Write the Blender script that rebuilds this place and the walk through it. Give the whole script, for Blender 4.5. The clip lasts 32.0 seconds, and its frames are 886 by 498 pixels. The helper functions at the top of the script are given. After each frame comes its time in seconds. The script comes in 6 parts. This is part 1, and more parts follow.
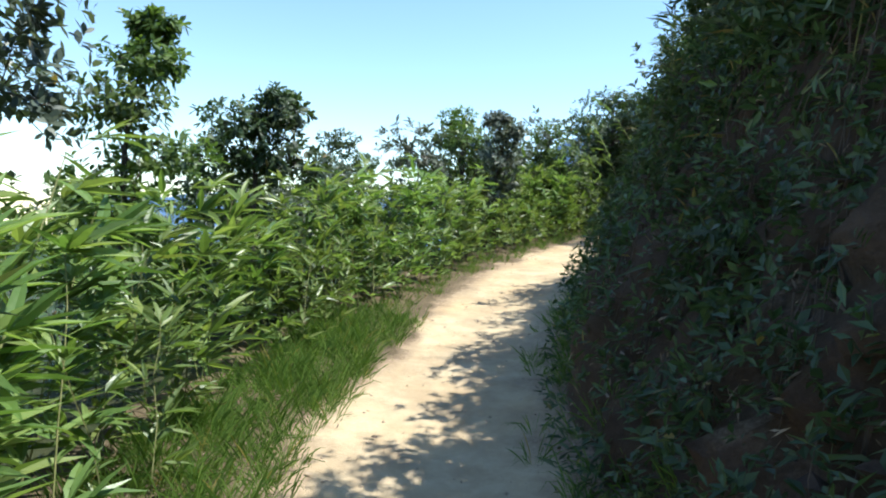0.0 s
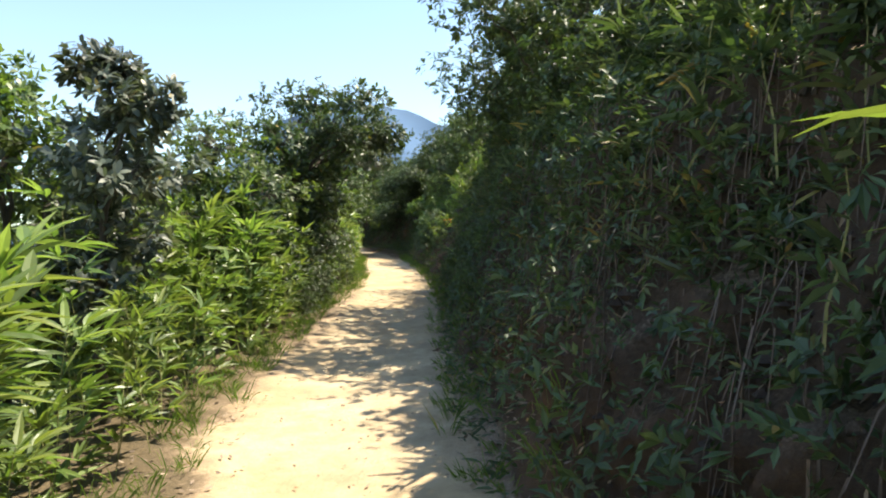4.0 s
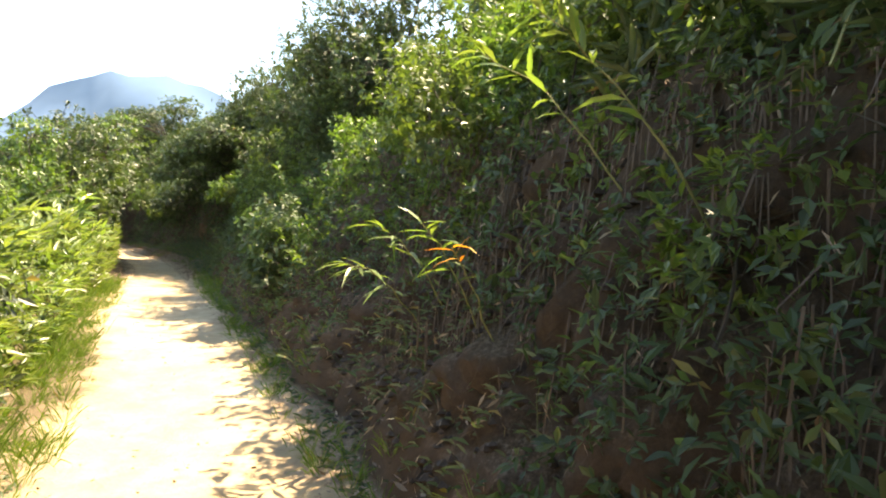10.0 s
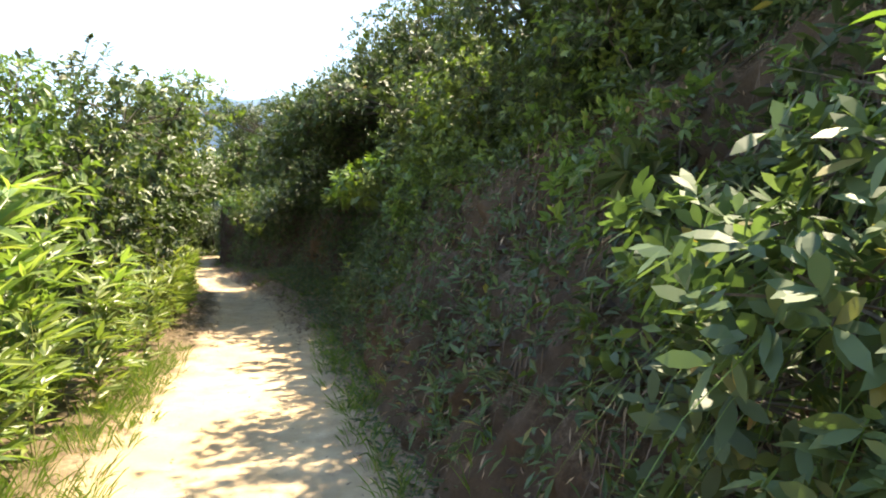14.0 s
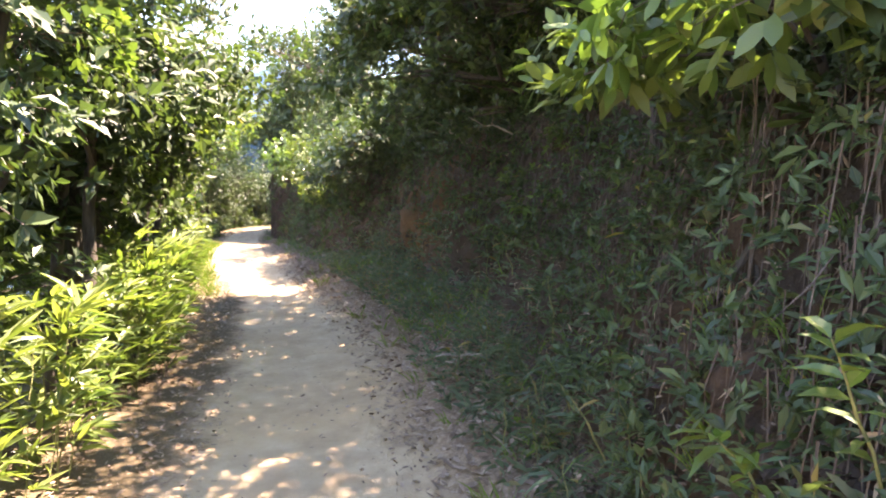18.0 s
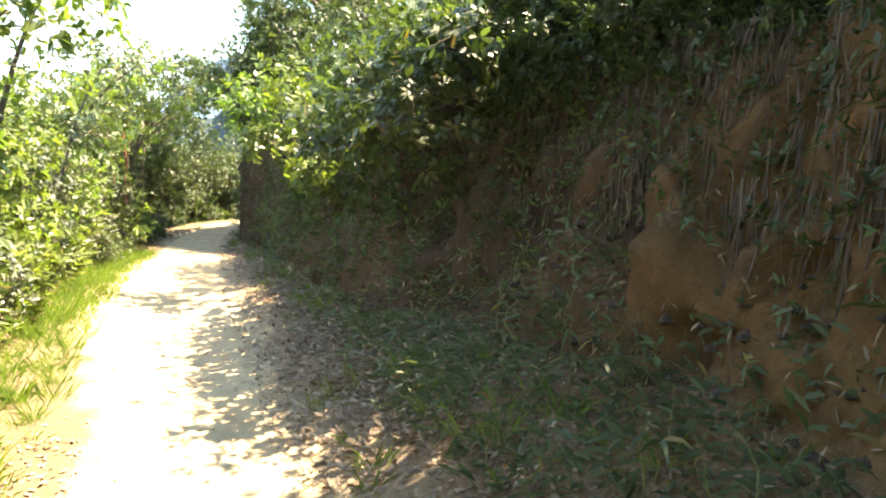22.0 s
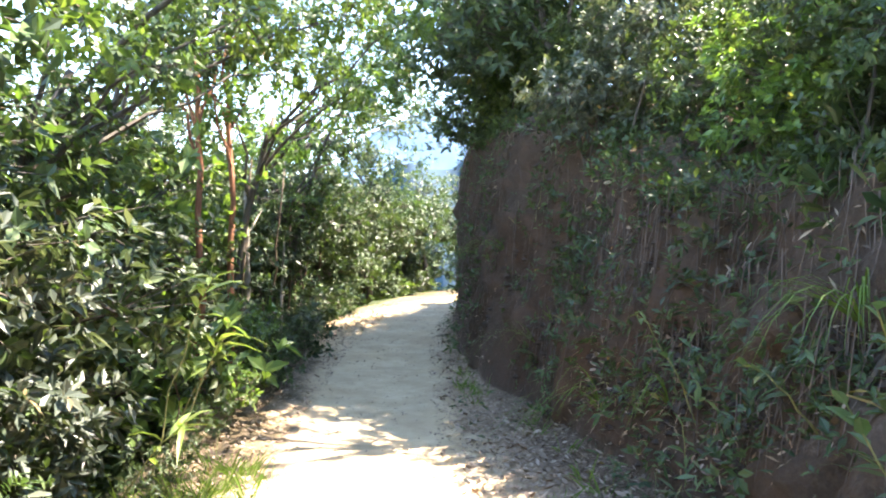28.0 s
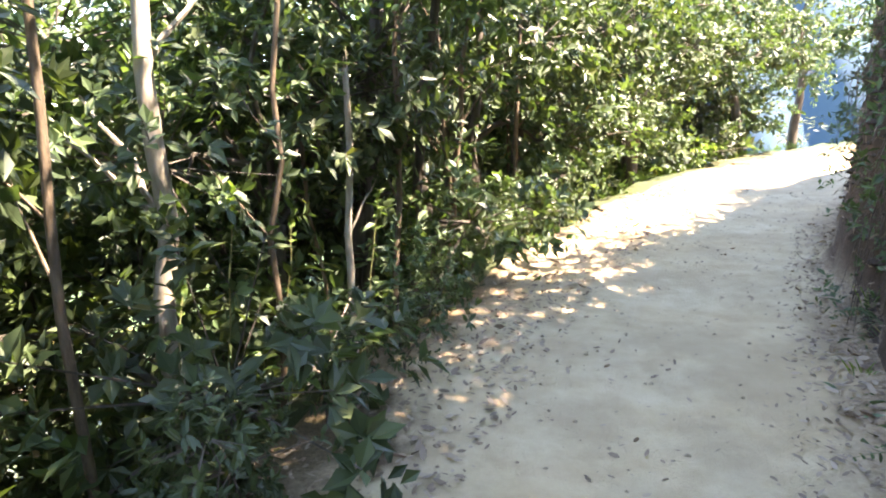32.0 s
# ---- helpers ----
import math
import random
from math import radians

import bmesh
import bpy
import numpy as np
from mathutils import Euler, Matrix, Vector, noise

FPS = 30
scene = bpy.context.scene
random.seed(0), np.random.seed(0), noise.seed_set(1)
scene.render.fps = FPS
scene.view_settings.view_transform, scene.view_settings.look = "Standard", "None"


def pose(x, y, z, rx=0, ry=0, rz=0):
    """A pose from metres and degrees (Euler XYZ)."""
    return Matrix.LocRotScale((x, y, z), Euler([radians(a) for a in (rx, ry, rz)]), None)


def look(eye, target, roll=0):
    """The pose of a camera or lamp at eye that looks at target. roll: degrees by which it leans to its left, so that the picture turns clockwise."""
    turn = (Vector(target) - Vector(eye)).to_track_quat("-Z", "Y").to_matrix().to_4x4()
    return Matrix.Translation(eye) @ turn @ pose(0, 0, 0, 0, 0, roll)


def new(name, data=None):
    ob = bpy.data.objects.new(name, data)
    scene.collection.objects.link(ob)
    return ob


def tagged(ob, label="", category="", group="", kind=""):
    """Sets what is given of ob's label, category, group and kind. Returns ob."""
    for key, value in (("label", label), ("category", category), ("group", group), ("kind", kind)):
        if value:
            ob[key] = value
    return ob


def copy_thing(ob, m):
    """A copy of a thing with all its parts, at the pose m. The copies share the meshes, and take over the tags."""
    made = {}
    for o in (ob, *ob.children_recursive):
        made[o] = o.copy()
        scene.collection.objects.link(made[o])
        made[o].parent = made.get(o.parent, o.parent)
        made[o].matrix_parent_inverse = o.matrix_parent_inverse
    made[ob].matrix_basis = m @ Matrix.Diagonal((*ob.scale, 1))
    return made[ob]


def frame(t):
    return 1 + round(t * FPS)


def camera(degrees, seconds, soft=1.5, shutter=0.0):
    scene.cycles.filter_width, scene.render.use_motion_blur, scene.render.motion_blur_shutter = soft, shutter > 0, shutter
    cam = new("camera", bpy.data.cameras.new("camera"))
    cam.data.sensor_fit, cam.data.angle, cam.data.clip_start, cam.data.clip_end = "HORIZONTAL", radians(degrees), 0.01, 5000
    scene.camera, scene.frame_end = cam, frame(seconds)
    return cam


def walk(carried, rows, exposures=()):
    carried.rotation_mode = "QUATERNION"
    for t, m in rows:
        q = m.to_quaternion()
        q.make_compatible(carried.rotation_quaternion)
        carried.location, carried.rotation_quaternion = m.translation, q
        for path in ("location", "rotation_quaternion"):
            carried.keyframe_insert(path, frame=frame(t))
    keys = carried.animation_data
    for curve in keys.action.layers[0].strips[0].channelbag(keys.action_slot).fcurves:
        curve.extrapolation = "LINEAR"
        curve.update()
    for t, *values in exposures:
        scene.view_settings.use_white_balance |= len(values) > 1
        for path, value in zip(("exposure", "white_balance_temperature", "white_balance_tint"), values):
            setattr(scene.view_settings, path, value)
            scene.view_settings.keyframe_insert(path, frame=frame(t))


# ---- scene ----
cam = camera(68.6, 32.0, soft=2.0)
# t, x, y, z, pitch from straight down, roll, yaw
PATH_ROWS = [
    (0.0, 0.000, 0.000, 1.420, 87.00, -1.50, 0.08),
    (0.5, -0.170, 0.787, 1.458, 87.74, -1.45, -4.93),
    (1.0, -0.256, 1.798, 1.487, 88.59, -1.47, -9.44),
    (1.5, -0.231, 2.643, 1.556, 88.73, -1.75, -13.33),
    (2.0, -0.150, 3.627, 1.619, 88.99, -1.83, -17.43),
    (2.5, -0.040, 4.443, 1.663, 89.47, -1.60, -21.65),
    (3.0, 0.097, 5.314, 1.705, 90.25, -1.05, -25.67),
    (3.5, 0.234, 5.991, 1.785, 90.43, -0.19, -29.60),
    (4.0, 0.511, 6.948, 1.855, 91.08, 0.42, -32.52),
    (4.5, 0.816, 7.737, 1.933, 91.18, 0.76, -34.62),
    (6.5, 2.206, 10.778, 2.175, 92.25, 1.63, -39.74),
    (7.0, 2.679, 11.596, 2.257, 92.16, 1.18, -41.82),
    (7.5, 3.067, 12.386, 2.366, 91.51, 0.83, -44.41),
    (8.0, 3.541, 13.174, 2.421, 91.13, 0.59, -46.70),
    (8.5, 4.069, 13.993, 2.532, 90.53, 0.26, -48.39),
    (9.0, 4.627, 14.836, 2.559, 90.61, -0.06, -49.78),
    (9.5, 5.157, 15.624, 2.616, 90.52, -0.16, -49.98),
    (10.0, 5.658, 16.441, 2.698, 90.21, -0.56, -49.88),
    (10.5, 6.104, 17.229, 2.753, 89.67, -1.05, -49.07),
    (11.0, 6.579, 18.098, 2.748, 90.22, -1.14, -48.27),
    (11.5, 7.024, 18.942, 2.799, 89.99, -0.63, -47.68),
    (12.0, 7.527, 19.923, 2.789, 90.94, -0.51, -46.88),
    (12.5, 7.944, 20.742, 2.897, 90.19, 0.10, -45.99),
    (13.0, 8.389, 21.558, 2.950, 89.99, 0.83, -44.21),
    (13.5, 8.779, 22.290, 3.006, 90.32, 1.06, -42.91),
    (14.0, 9.169, 23.049, 3.061, 90.94, 0.79, -41.41),
    (14.5, 9.504, 23.834, 3.057, 91.28, 0.12, -40.30),
    (15.0, 9.893, 24.652, 3.136, 89.91, -0.35, -38.89),
    (15.5, 10.198, 25.413, 3.216, 89.37, -1.24, -38.27),
    (17.5, 11.887, 28.574, 3.332, 88.19, 0.40, -35.01),
    (18.0, 12.243, 29.434, 3.349, 87.97, 0.86, -36.42),
    (18.5, 12.601, 30.221, 3.352, 87.97, 1.25, -36.93),
    (19.0, 12.973, 31.103, 3.323, 88.67, 0.72, -37.72),
    (19.5, 13.355, 31.999, 3.395, 87.57, 0.40, -38.41),
    (20.0, 13.766, 32.911, 3.480, 86.96, -0.03, -39.20),
    (20.5, 14.154, 33.715, 3.540, 87.26, -0.54, -39.48),
    (21.0, 14.560, 34.647, 3.596, 87.26, -0.64, -39.47),
    (21.5, 14.856, 35.445, 3.658, 86.86, -0.63, -39.17),
    (22.0, 15.177, 36.329, 3.675, 87.27, -0.70, -38.38),
    (22.5, 15.422, 37.107, 3.667, 87.97, -0.49, -37.78),
    (23.0, 15.689, 37.939, 3.656, 89.27, 0.15, -36.70),
    (23.5, 15.926, 38.779, 3.719, 89.28, 0.88, -35.82),
    (24.0, 16.187, 39.654, 3.779, 89.69, 1.42, -34.44),
    (24.5, 16.412, 40.450, 3.858, 89.90, 1.26, -33.23),
    (25.0, 16.628, 41.285, 3.892, 90.70, 1.48, -32.54),
    (25.5, 16.826, 42.046, 3.951, 90.61, 1.90, -31.86),
    (27.5, 17.812, 45.295, 4.137, 91.98, 0.83, -27.97),
    (28.0, 18.096, 46.173, 4.140, 92.02, 0.31, -24.59),
    (28.5, 18.356, 46.959, 4.139, 90.47, 0.06, -20.40),
    (29.0, 18.652, 47.778, 4.163, 87.82, -0.17, -14.30),
    (29.5, 18.980, 48.493, 4.206, 84.84, 0.29, -7.88),
    (30.0, 19.280, 49.337, 4.216, 81.64, 1.42, -3.34),
    (30.5, 19.621, 50.141, 4.232, 78.94, 2.91, -0.17),
    (31.0, 19.941, 50.990, 4.241, 78.03, 3.77, 1.05),
    (31.5, 20.211, 51.728, 4.293, 78.23, 2.97, 0.93),
    (32.0, 20.493, 52.503, 4.339, 78.94, 1.81, -0.32)
]
# seconds, stops, white balance
EXPOSURES = [(0.0, 1.05, 6000, 3), (3.0, 1.28, 6800, 5), (4.5, 1.5, 7600, 7), (6.0, 2.1, 8300, 8), (7.0, 2.55, 8700, 8), (8.0, 2.6, 9600, 11), (9.0, 2.45, 10200, 10), (10.0, 2.35, 9300, 10), (11.0, 2.5, 9300, 10), (13.0, 2.25, 8600, 9), (15.5, 2.3, 8200, 9), (18.0, 3.55, 7900, 27), (19.0, 4.0, 7900, 26), (20.0, 4.1, 7900, 23),
             (22.0, 3.45, 9500, 9), (24.0, 3.0, 8500, 8), (25.0, 3.0, 7500, 10), (28.0, 3.6, 7100, 12), (29.0, 3.75, 7100, 14), (30.0, 3.9, 7700, 20), (32.0, 4.3, 7800, 18)]
walk(cam, [(t, pose(x, y, z, a, b, c)) for t, x, y, z, a, b, c in PATH_ROWS], [(t, e, float(k), float(g)) for t, e, k, g in EXPOSURES])

# ---- sky and sun ----
SUN_AZ, SUN_EL = 97.0, 62.0          # degrees clockwise from +y, and above the horizon
world = bpy.data.worlds.new("sky")
scene.world = world
world.use_nodes = True
wn = world.node_tree.nodes
sky = wn.new("ShaderNodeTexSky")
sky.sky_type, sky.sun_disc = "NISHITA", False
sky.sun_elevation, sky.sun_rotation = radians(SUN_EL), radians(SUN_AZ)
sky.air_density, sky.dust_density, sky.ozone_density = 1.0, 0.0, 1.6
wn["Background"].inputs["Strength"].default_value = 0.132
world.node_tree.links.new(sky.outputs[0], wn["Background"].inputs["Color"])
sun_lamp = bpy.data.lights.new("sun", "SUN")
sun_lamp.energy, sun_lamp.angle, sun_lamp.color = 4.5, radians(0.6), (1.0, 0.94, 0.84)
sun_dir = Vector((math.sin(radians(SUN_AZ)) * math.cos(radians(SUN_EL)), math.cos(radians(SUN_AZ)) * math.cos(radians(SUN_EL)), math.sin(radians(SUN_EL))))
new("sun", sun_lamp).matrix_basis = look(sun_dir * 60, (0, 0, 0))


# ---- materials ----
def nodes_of(name):
    m = bpy.data.materials.new(name)
    m.use_nodes = True
    nt = m.node_tree
    return m, nt, nt.nodes["Principled BSDF"], nt.nodes["Material Output"]


def noise_node(nt, vec, scale, detail=4.0, rough=0.55):
    n = nt.nodes.new("ShaderNodeTexNoise")
    n.inputs["Scale"].default_value, n.inputs["Detail"].default_value, n.inputs["Roughness"].default_value = scale, detail, rough
    if vec is not None:
        nt.links.new(vec, n.inputs["Vector"])
    return n.outputs["Fac"]


def ramp(nt, fac, stops):
    r = nt.nodes.new("ShaderNodeValToRGB")
    while len(r.color_ramp.elements) < len(stops):
        r.color_ramp.elements.new(0.5)
    for e, (p, c) in zip(r.color_ramp.elements, stops):
        e.position, e.color = p, (*c, 1.0)
    nt.links.new(fac, r.inputs["Fac"])
    return r.outputs["Color"]


def mix(nt, fac, a, b, mode="MIX"):
    n = nt.nodes.new("ShaderNodeMix")
    n.data_type, n.blend_type = "RGBA", mode
    for sock, v in ((n.inputs[0], fac), (n.inputs[6], a), (n.inputs[7], b)):
        if isinstance(v, (int, float)):
            sock.default_value = v
        elif isinstance(v, tuple):
            sock.default_value = (*v, 1.0)
        else:
            nt.links.new(v, sock)
    return n.outputs[2]


def calc(nt, op, a, b=0.0, c=0.0, clamp=False):
    n = nt.nodes.new("ShaderNodeMath")
    n.operation, n.use_clamp = op, clamp
    for sock, v in zip(n.inputs, (a, b, c)):
        if isinstance(v, (int, float)):
            sock.default_value = v
        else:
            nt.links.new(v, sock)
    return n.outputs[0]


def bump(nt, shader, height, strength, dist):
    b = nt.nodes.new("ShaderNodeBump")
    b.inputs["Strength"].default_value, b.inputs["Distance"].default_value = strength, dist
    nt.links.new(height, b.inputs["Height"])
    nt.links.new(b.outputs["Normal"], shader.inputs["Normal"])


def leaf_material(name, dark, mid, light, through_light=0.45, rough=0.42, glow=(1.25, 1.35, 0.6), dead=0.0):
    """A leaf: a glossy skin over tissue that lets some sun through; each leaf of a mesh has its own tint."""
    m, nt, p, out = nodes_of(name)
    geo, info = nt.nodes.new("ShaderNodeNewGeometry"), nt.nodes.new("ShaderNodeObjectInfo")
    tc = nt.nodes.new("ShaderNodeTexCoord")
    isl = geo.outputs["Random Per Island"]
    stops = [(0.0, dark), (0.45, mid), (0.9, light)]
    if dead:
        stops += [(1.0 - dead * 0.5, light), (1.0, (0.32, 0.2, 0.06))]
    col = ramp(nt, isl, stops)
    hue = nt.nodes.new("ShaderNodeHueSaturation")
    nt.links.new(col, hue.inputs["Color"])
    nt.links.new(calc(nt, "MULTIPLY_ADD", info.outputs["Random"], 0.035, 0.4825), hue.inputs["Hue"])
    nt.links.new(calc(nt, "MULTIPLY_ADD", info.outputs["Random"], 0.5, 0.75), hue.inputs["Value"])
    spots = noise_node(nt, tc.outputs["Object"], 35.0, 3.0)
    col2 = mix(nt, calc(nt, "MULTIPLY", spots, 0.35), hue.outputs["Color"], light)
    nt.links.new(col2, p.inputs["Base Color"])
    nt.links.new(calc(nt, "MULTIPLY_ADD", spots, 0.25, rough - 0.1), p.inputs["Roughness"])
    tr = nt.nodes.new("ShaderNodeBsdfTranslucent")
    nt.links.new(mix(nt, 1.0, col2, glow, "MULTIPLY"), tr.inputs["Color"])
    ms = nt.nodes.new("ShaderNodeMixShader")
    ms.inputs[0].default_value = through_light
    nt.links.new(p.outputs[0], ms.inputs[1])
    nt.links.new(tr.outputs[0], ms.inputs[2])
    nt.links.new(ms.outputs[0], out.inputs["Surface"])
    return m


def bark_material(name, dark, light, scale=30.0):
    m, nt, p, out = nodes_of(name)
    tc = nt.nodes.new("ShaderNodeTexCoord")
    mp = nt.nodes.new("ShaderNodeMapping")
    mp.inputs["Scale"].default_value = (1, 1, 0.22)
    nt.links.new(tc.outputs["Object"], mp.inputs["Vector"])
    a = noise_node(nt, mp.outputs[0], scale, 6.0, 0.65)
    b = noise_node(nt, tc.outputs["Object"], 4.0, 3.0)
    col = mix(nt, calc(nt, "MULTIPLY", b, 0.5), ramp(nt, a, [(0.3, dark), (0.65, light)]), tuple(c * 0.6 for c in dark))
    nt.links.new(col, p.inputs["Base Color"])
    p.inputs["Roughness"].default_value = 0.85
    bump(nt, p, a, 0.6, 0.01)
    return m


MAT = {
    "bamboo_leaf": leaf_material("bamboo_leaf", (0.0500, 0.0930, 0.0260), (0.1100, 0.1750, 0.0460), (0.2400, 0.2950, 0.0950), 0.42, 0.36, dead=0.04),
    # bamboo leaf again, with the bank's shade put into a darker colour
    "bamboo_leaf_shade": leaf_material("bamboo_leaf_shade", (0.0312, 0.0557, 0.0227), (0.0541, 0.0912, 0.0385), (0.1040, 0.1344, 0.0700), 0.35, 0.45, dead=0.12),
    # glossy_leaf and bright_leaf also serve as shaded and sunlit copies of one foliage
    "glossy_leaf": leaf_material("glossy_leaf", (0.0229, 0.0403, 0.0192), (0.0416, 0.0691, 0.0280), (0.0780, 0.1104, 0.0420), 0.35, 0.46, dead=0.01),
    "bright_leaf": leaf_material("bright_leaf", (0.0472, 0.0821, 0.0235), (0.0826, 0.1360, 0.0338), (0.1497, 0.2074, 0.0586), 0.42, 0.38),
    "grey_leaf": leaf_material("grey_leaf", (0.0348, 0.0498, 0.0381), (0.0609, 0.0803, 0.0586), (0.1219, 0.1361, 0.1026), 0.3, 0.4, dead=0.03),
}
MAT.update({
    "fern_leaf": leaf_material("fern_leaf", (0.0354, 0.0614, 0.0262), (0.0624, 0.1008, 0.0420), (0.1144, 0.1584, 0.0788), 0.4, 0.5, dead=0.06),
    "grass_leaf": leaf_material("grass_leaf", (0.045, 0.095, 0.015), (0.085, 0.15, 0.025), (0.16, 0.23, 0.05), 0.4, 0.5, dead=0.07),
    "cover_leaf": leaf_material("cover_leaf", (0.0450, 0.0760, 0.0520), (0.0880, 0.1320, 0.0860), (0.1700, 0.2180, 0.1620), 0.35, 0.5, dead=0.1),
    "dry_leaf": leaf_material("dry_leaf", (0.1, 0.064, 0.043), (0.21, 0.145, 0.1), (0.38, 0.295, 0.22), 0.12, 0.7, glow=(1.1, 0.9, 0.6)),
    "orange_leaf": leaf_material("orange_leaf", (0.4, 0.16, 0.03), (0.5, 0.22, 0.04), (0.6, 0.32, 0.08), 0.4, 0.6, glow=(1.2, 0.9, 0.4)),
})
MAT.update({
    "bark": bark_material("bark", (0.035, 0.026, 0.019), (0.11, 0.09, 0.07)),
    "pale_bark": bark_material("pale_bark", (0.2, 0.16, 0.12), (0.42, 0.37, 0.3)),
    "red_bark": bark_material("red_bark", (0.16, 0.055, 0.028), (0.36, 0.16, 0.085)),
    "twig": bark_material("twig", (0.08, 0.055, 0.035), (0.2, 0.14, 0.09), 60.0),
    "culm": bark_material("culm", (0.12, 0.14, 0.04), (0.3, 0.28, 0.12), 40.0),
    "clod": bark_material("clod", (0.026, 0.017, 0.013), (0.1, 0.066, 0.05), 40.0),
    "pebble": bark_material("pebble", (0.2, 0.14, 0.09), (0.42, 0.33, 0.23), 40.0),
    "dry_stem": bark_material("dry_stem", (0.055, 0.038, 0.03), (0.2, 0.15, 0.115), 50.0),
})


def earth_material(name, kind):
    """Ground along the trail; the surface map holds metres along the trail and metres across it."""
    m, nt, p, out = nodes_of(name)
    uv, tc = nt.nodes.new("ShaderNodeUVMap"), nt.nodes.new("ShaderNodeTexCoord")
    sep = nt.nodes.new("ShaderNodeSeparateXYZ")
    nt.links.new(uv.outputs[0], sep.inputs[0])
    along, across = sep.outputs[0], sep.outputs[1]
    pos = tc.outputs["Object"]
    big, midn, fine = noise_node(nt, pos, 0.7, 4.0), noise_node(nt, pos, 5.0, 6.0, 0.65), noise_node(nt, pos, 60.0, 5.0, 0.7)
    grit = noise_node(nt, pos, 260.0, 3.0, 0.6)
    sand = ramp(nt, midn, [(0.3, (0.44, 0.325, 0.2)), (0.5, (0.56, 0.435, 0.28)), (0.72, (0.65, 0.525, 0.355))])
    sand = mix(nt, calc(nt, "MULTIPLY", fine, 0.45), sand, (0.46, 0.355, 0.235))
    ochre = ramp(nt, big, [(0.45, (0.0, 0.0, 0.0)), (0.7, (1.0, 1.0, 1.0))])
    sand = mix(nt, calc(nt, "MULTIPLY", ochre, 0.5), sand, (0.5, 0.32, 0.15))
    worn = ramp(nt, noise_node(nt, pos, 1.7, 6.0, 0.68), [(0.42, (1.0, 1.0, 1.0)), (0.58, (0.0, 0.0, 0.0))])
    sand = mix(nt, calc(nt, "MULTIPLY", worn, 0.45), sand, (0.3, 0.21, 0.13))
    # later stretch: greyer, trodden concrete-like clay
    later = calc(nt, "MULTIPLY_ADD", along, 0.1, -3.0, clamp=True)
    sand = mix(nt, calc(nt, "MULTIPLY", later, 0.2), sand, ramp(nt, midn, [(0.3, (0.4, 0.32, 0.21)), (0.7, (0.54, 0.45, 0.31))]))
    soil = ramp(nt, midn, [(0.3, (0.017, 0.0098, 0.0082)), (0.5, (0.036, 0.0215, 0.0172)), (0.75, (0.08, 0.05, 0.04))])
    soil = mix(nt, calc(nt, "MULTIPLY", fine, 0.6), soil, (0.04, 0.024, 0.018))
    bare = ramp(nt, noise_node(nt, pos, 0.9, 3.0), [(0.55, (0.0, 0.0, 0.0)), (0.66, (1.0, 1.0, 1.0))])
    clay = ramp(nt, midn, [(0.3, (0.06, 0.025, 0.014)), (0.7, (0.14, 0.068, 0.034))])
    soil = mix(nt, calc(nt, "MULTIPLY", bare, 0.3), soil, clay)
    cut = calc(nt, "SUBTRACT", 1.0, calc(nt, "MULTIPLY", calc(nt, "ABSOLUTE", calc(nt, "SUBTRACT", along, 41.7)), 0.5), clamp=True)
    soil = mix(nt, cut, soil, ramp(nt, midn, [(0.3, (0.085, 0.036, 0.013)), (0.55, (0.19, 0.092, 0.03)), (0.75, (0.3, 0.165, 0.066))]))
    red = calc(nt, "MULTIPLY_ADD", along, 0.25, -13.0, clamp=True)
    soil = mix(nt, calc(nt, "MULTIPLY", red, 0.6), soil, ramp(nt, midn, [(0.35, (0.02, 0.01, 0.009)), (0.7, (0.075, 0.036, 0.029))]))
    if kind in ("trail", "bank"):
        wob = calc(nt, "MULTIPLY_ADD", noise_node(nt, pos, 1.6, 6.0, 0.7), 1.1, -0.55)
        widen = calc(nt, "MULTIPLY", calc(nt, "MULTIPLY_ADD", along, 0.2, -10.8, clamp=True), 0.32)
        mid_at = calc(nt, "MULTIPLY_ADD", widen, -0.62, -0.06)
        off = calc(nt, "ABSOLUTE", calc(nt, "SUBTRACT", calc(nt, "ADD", across, wob), mid_at))
        edge = calc(nt, "MULTIPLY", calc(nt, "SUBTRACT", off, calc(nt, "MULTIPLY_ADD", widen, 0.45, 0.5)), 3.6, clamp=True)
        flecks = noise_node(nt, pos, 38.0, 3.0, 0.8)
        litter = ramp(nt, flecks, [(0.36, (0.07, 0.045, 0.032)), (0.5, (0.19, 0.13, 0.09)), (0.64, (0.36, 0.27, 0.2))])
        crumbs = mix(nt, calc(nt, "MULTIPLY", midn, 0.8), litter, (0.36, 0.26, 0.17))
        col = mix(nt, edge, sand, crumbs)
        rough_edge = calc(nt, "ADD", across, calc(nt, "MULTIPLY_ADD", noise_node(nt, pos, 3.0, 5.0, 0.7), 0.9, -0.45))
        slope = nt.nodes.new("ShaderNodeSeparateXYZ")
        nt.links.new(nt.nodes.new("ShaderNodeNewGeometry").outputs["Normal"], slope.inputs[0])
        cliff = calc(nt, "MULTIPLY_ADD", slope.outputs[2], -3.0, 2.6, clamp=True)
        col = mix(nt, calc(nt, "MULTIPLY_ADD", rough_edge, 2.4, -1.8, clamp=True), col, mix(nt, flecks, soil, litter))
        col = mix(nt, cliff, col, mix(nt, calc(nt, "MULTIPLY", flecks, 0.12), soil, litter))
        top = calc(nt, "MULTIPLY_ADD", rough_edge, 1.5, -4.2, clamp=True)
        col = mix(nt, top, col, ramp(nt, fine, [(0.35, (0.035, 0.032, 0.014)), (0.65, (0.09, 0.08, 0.035))]))
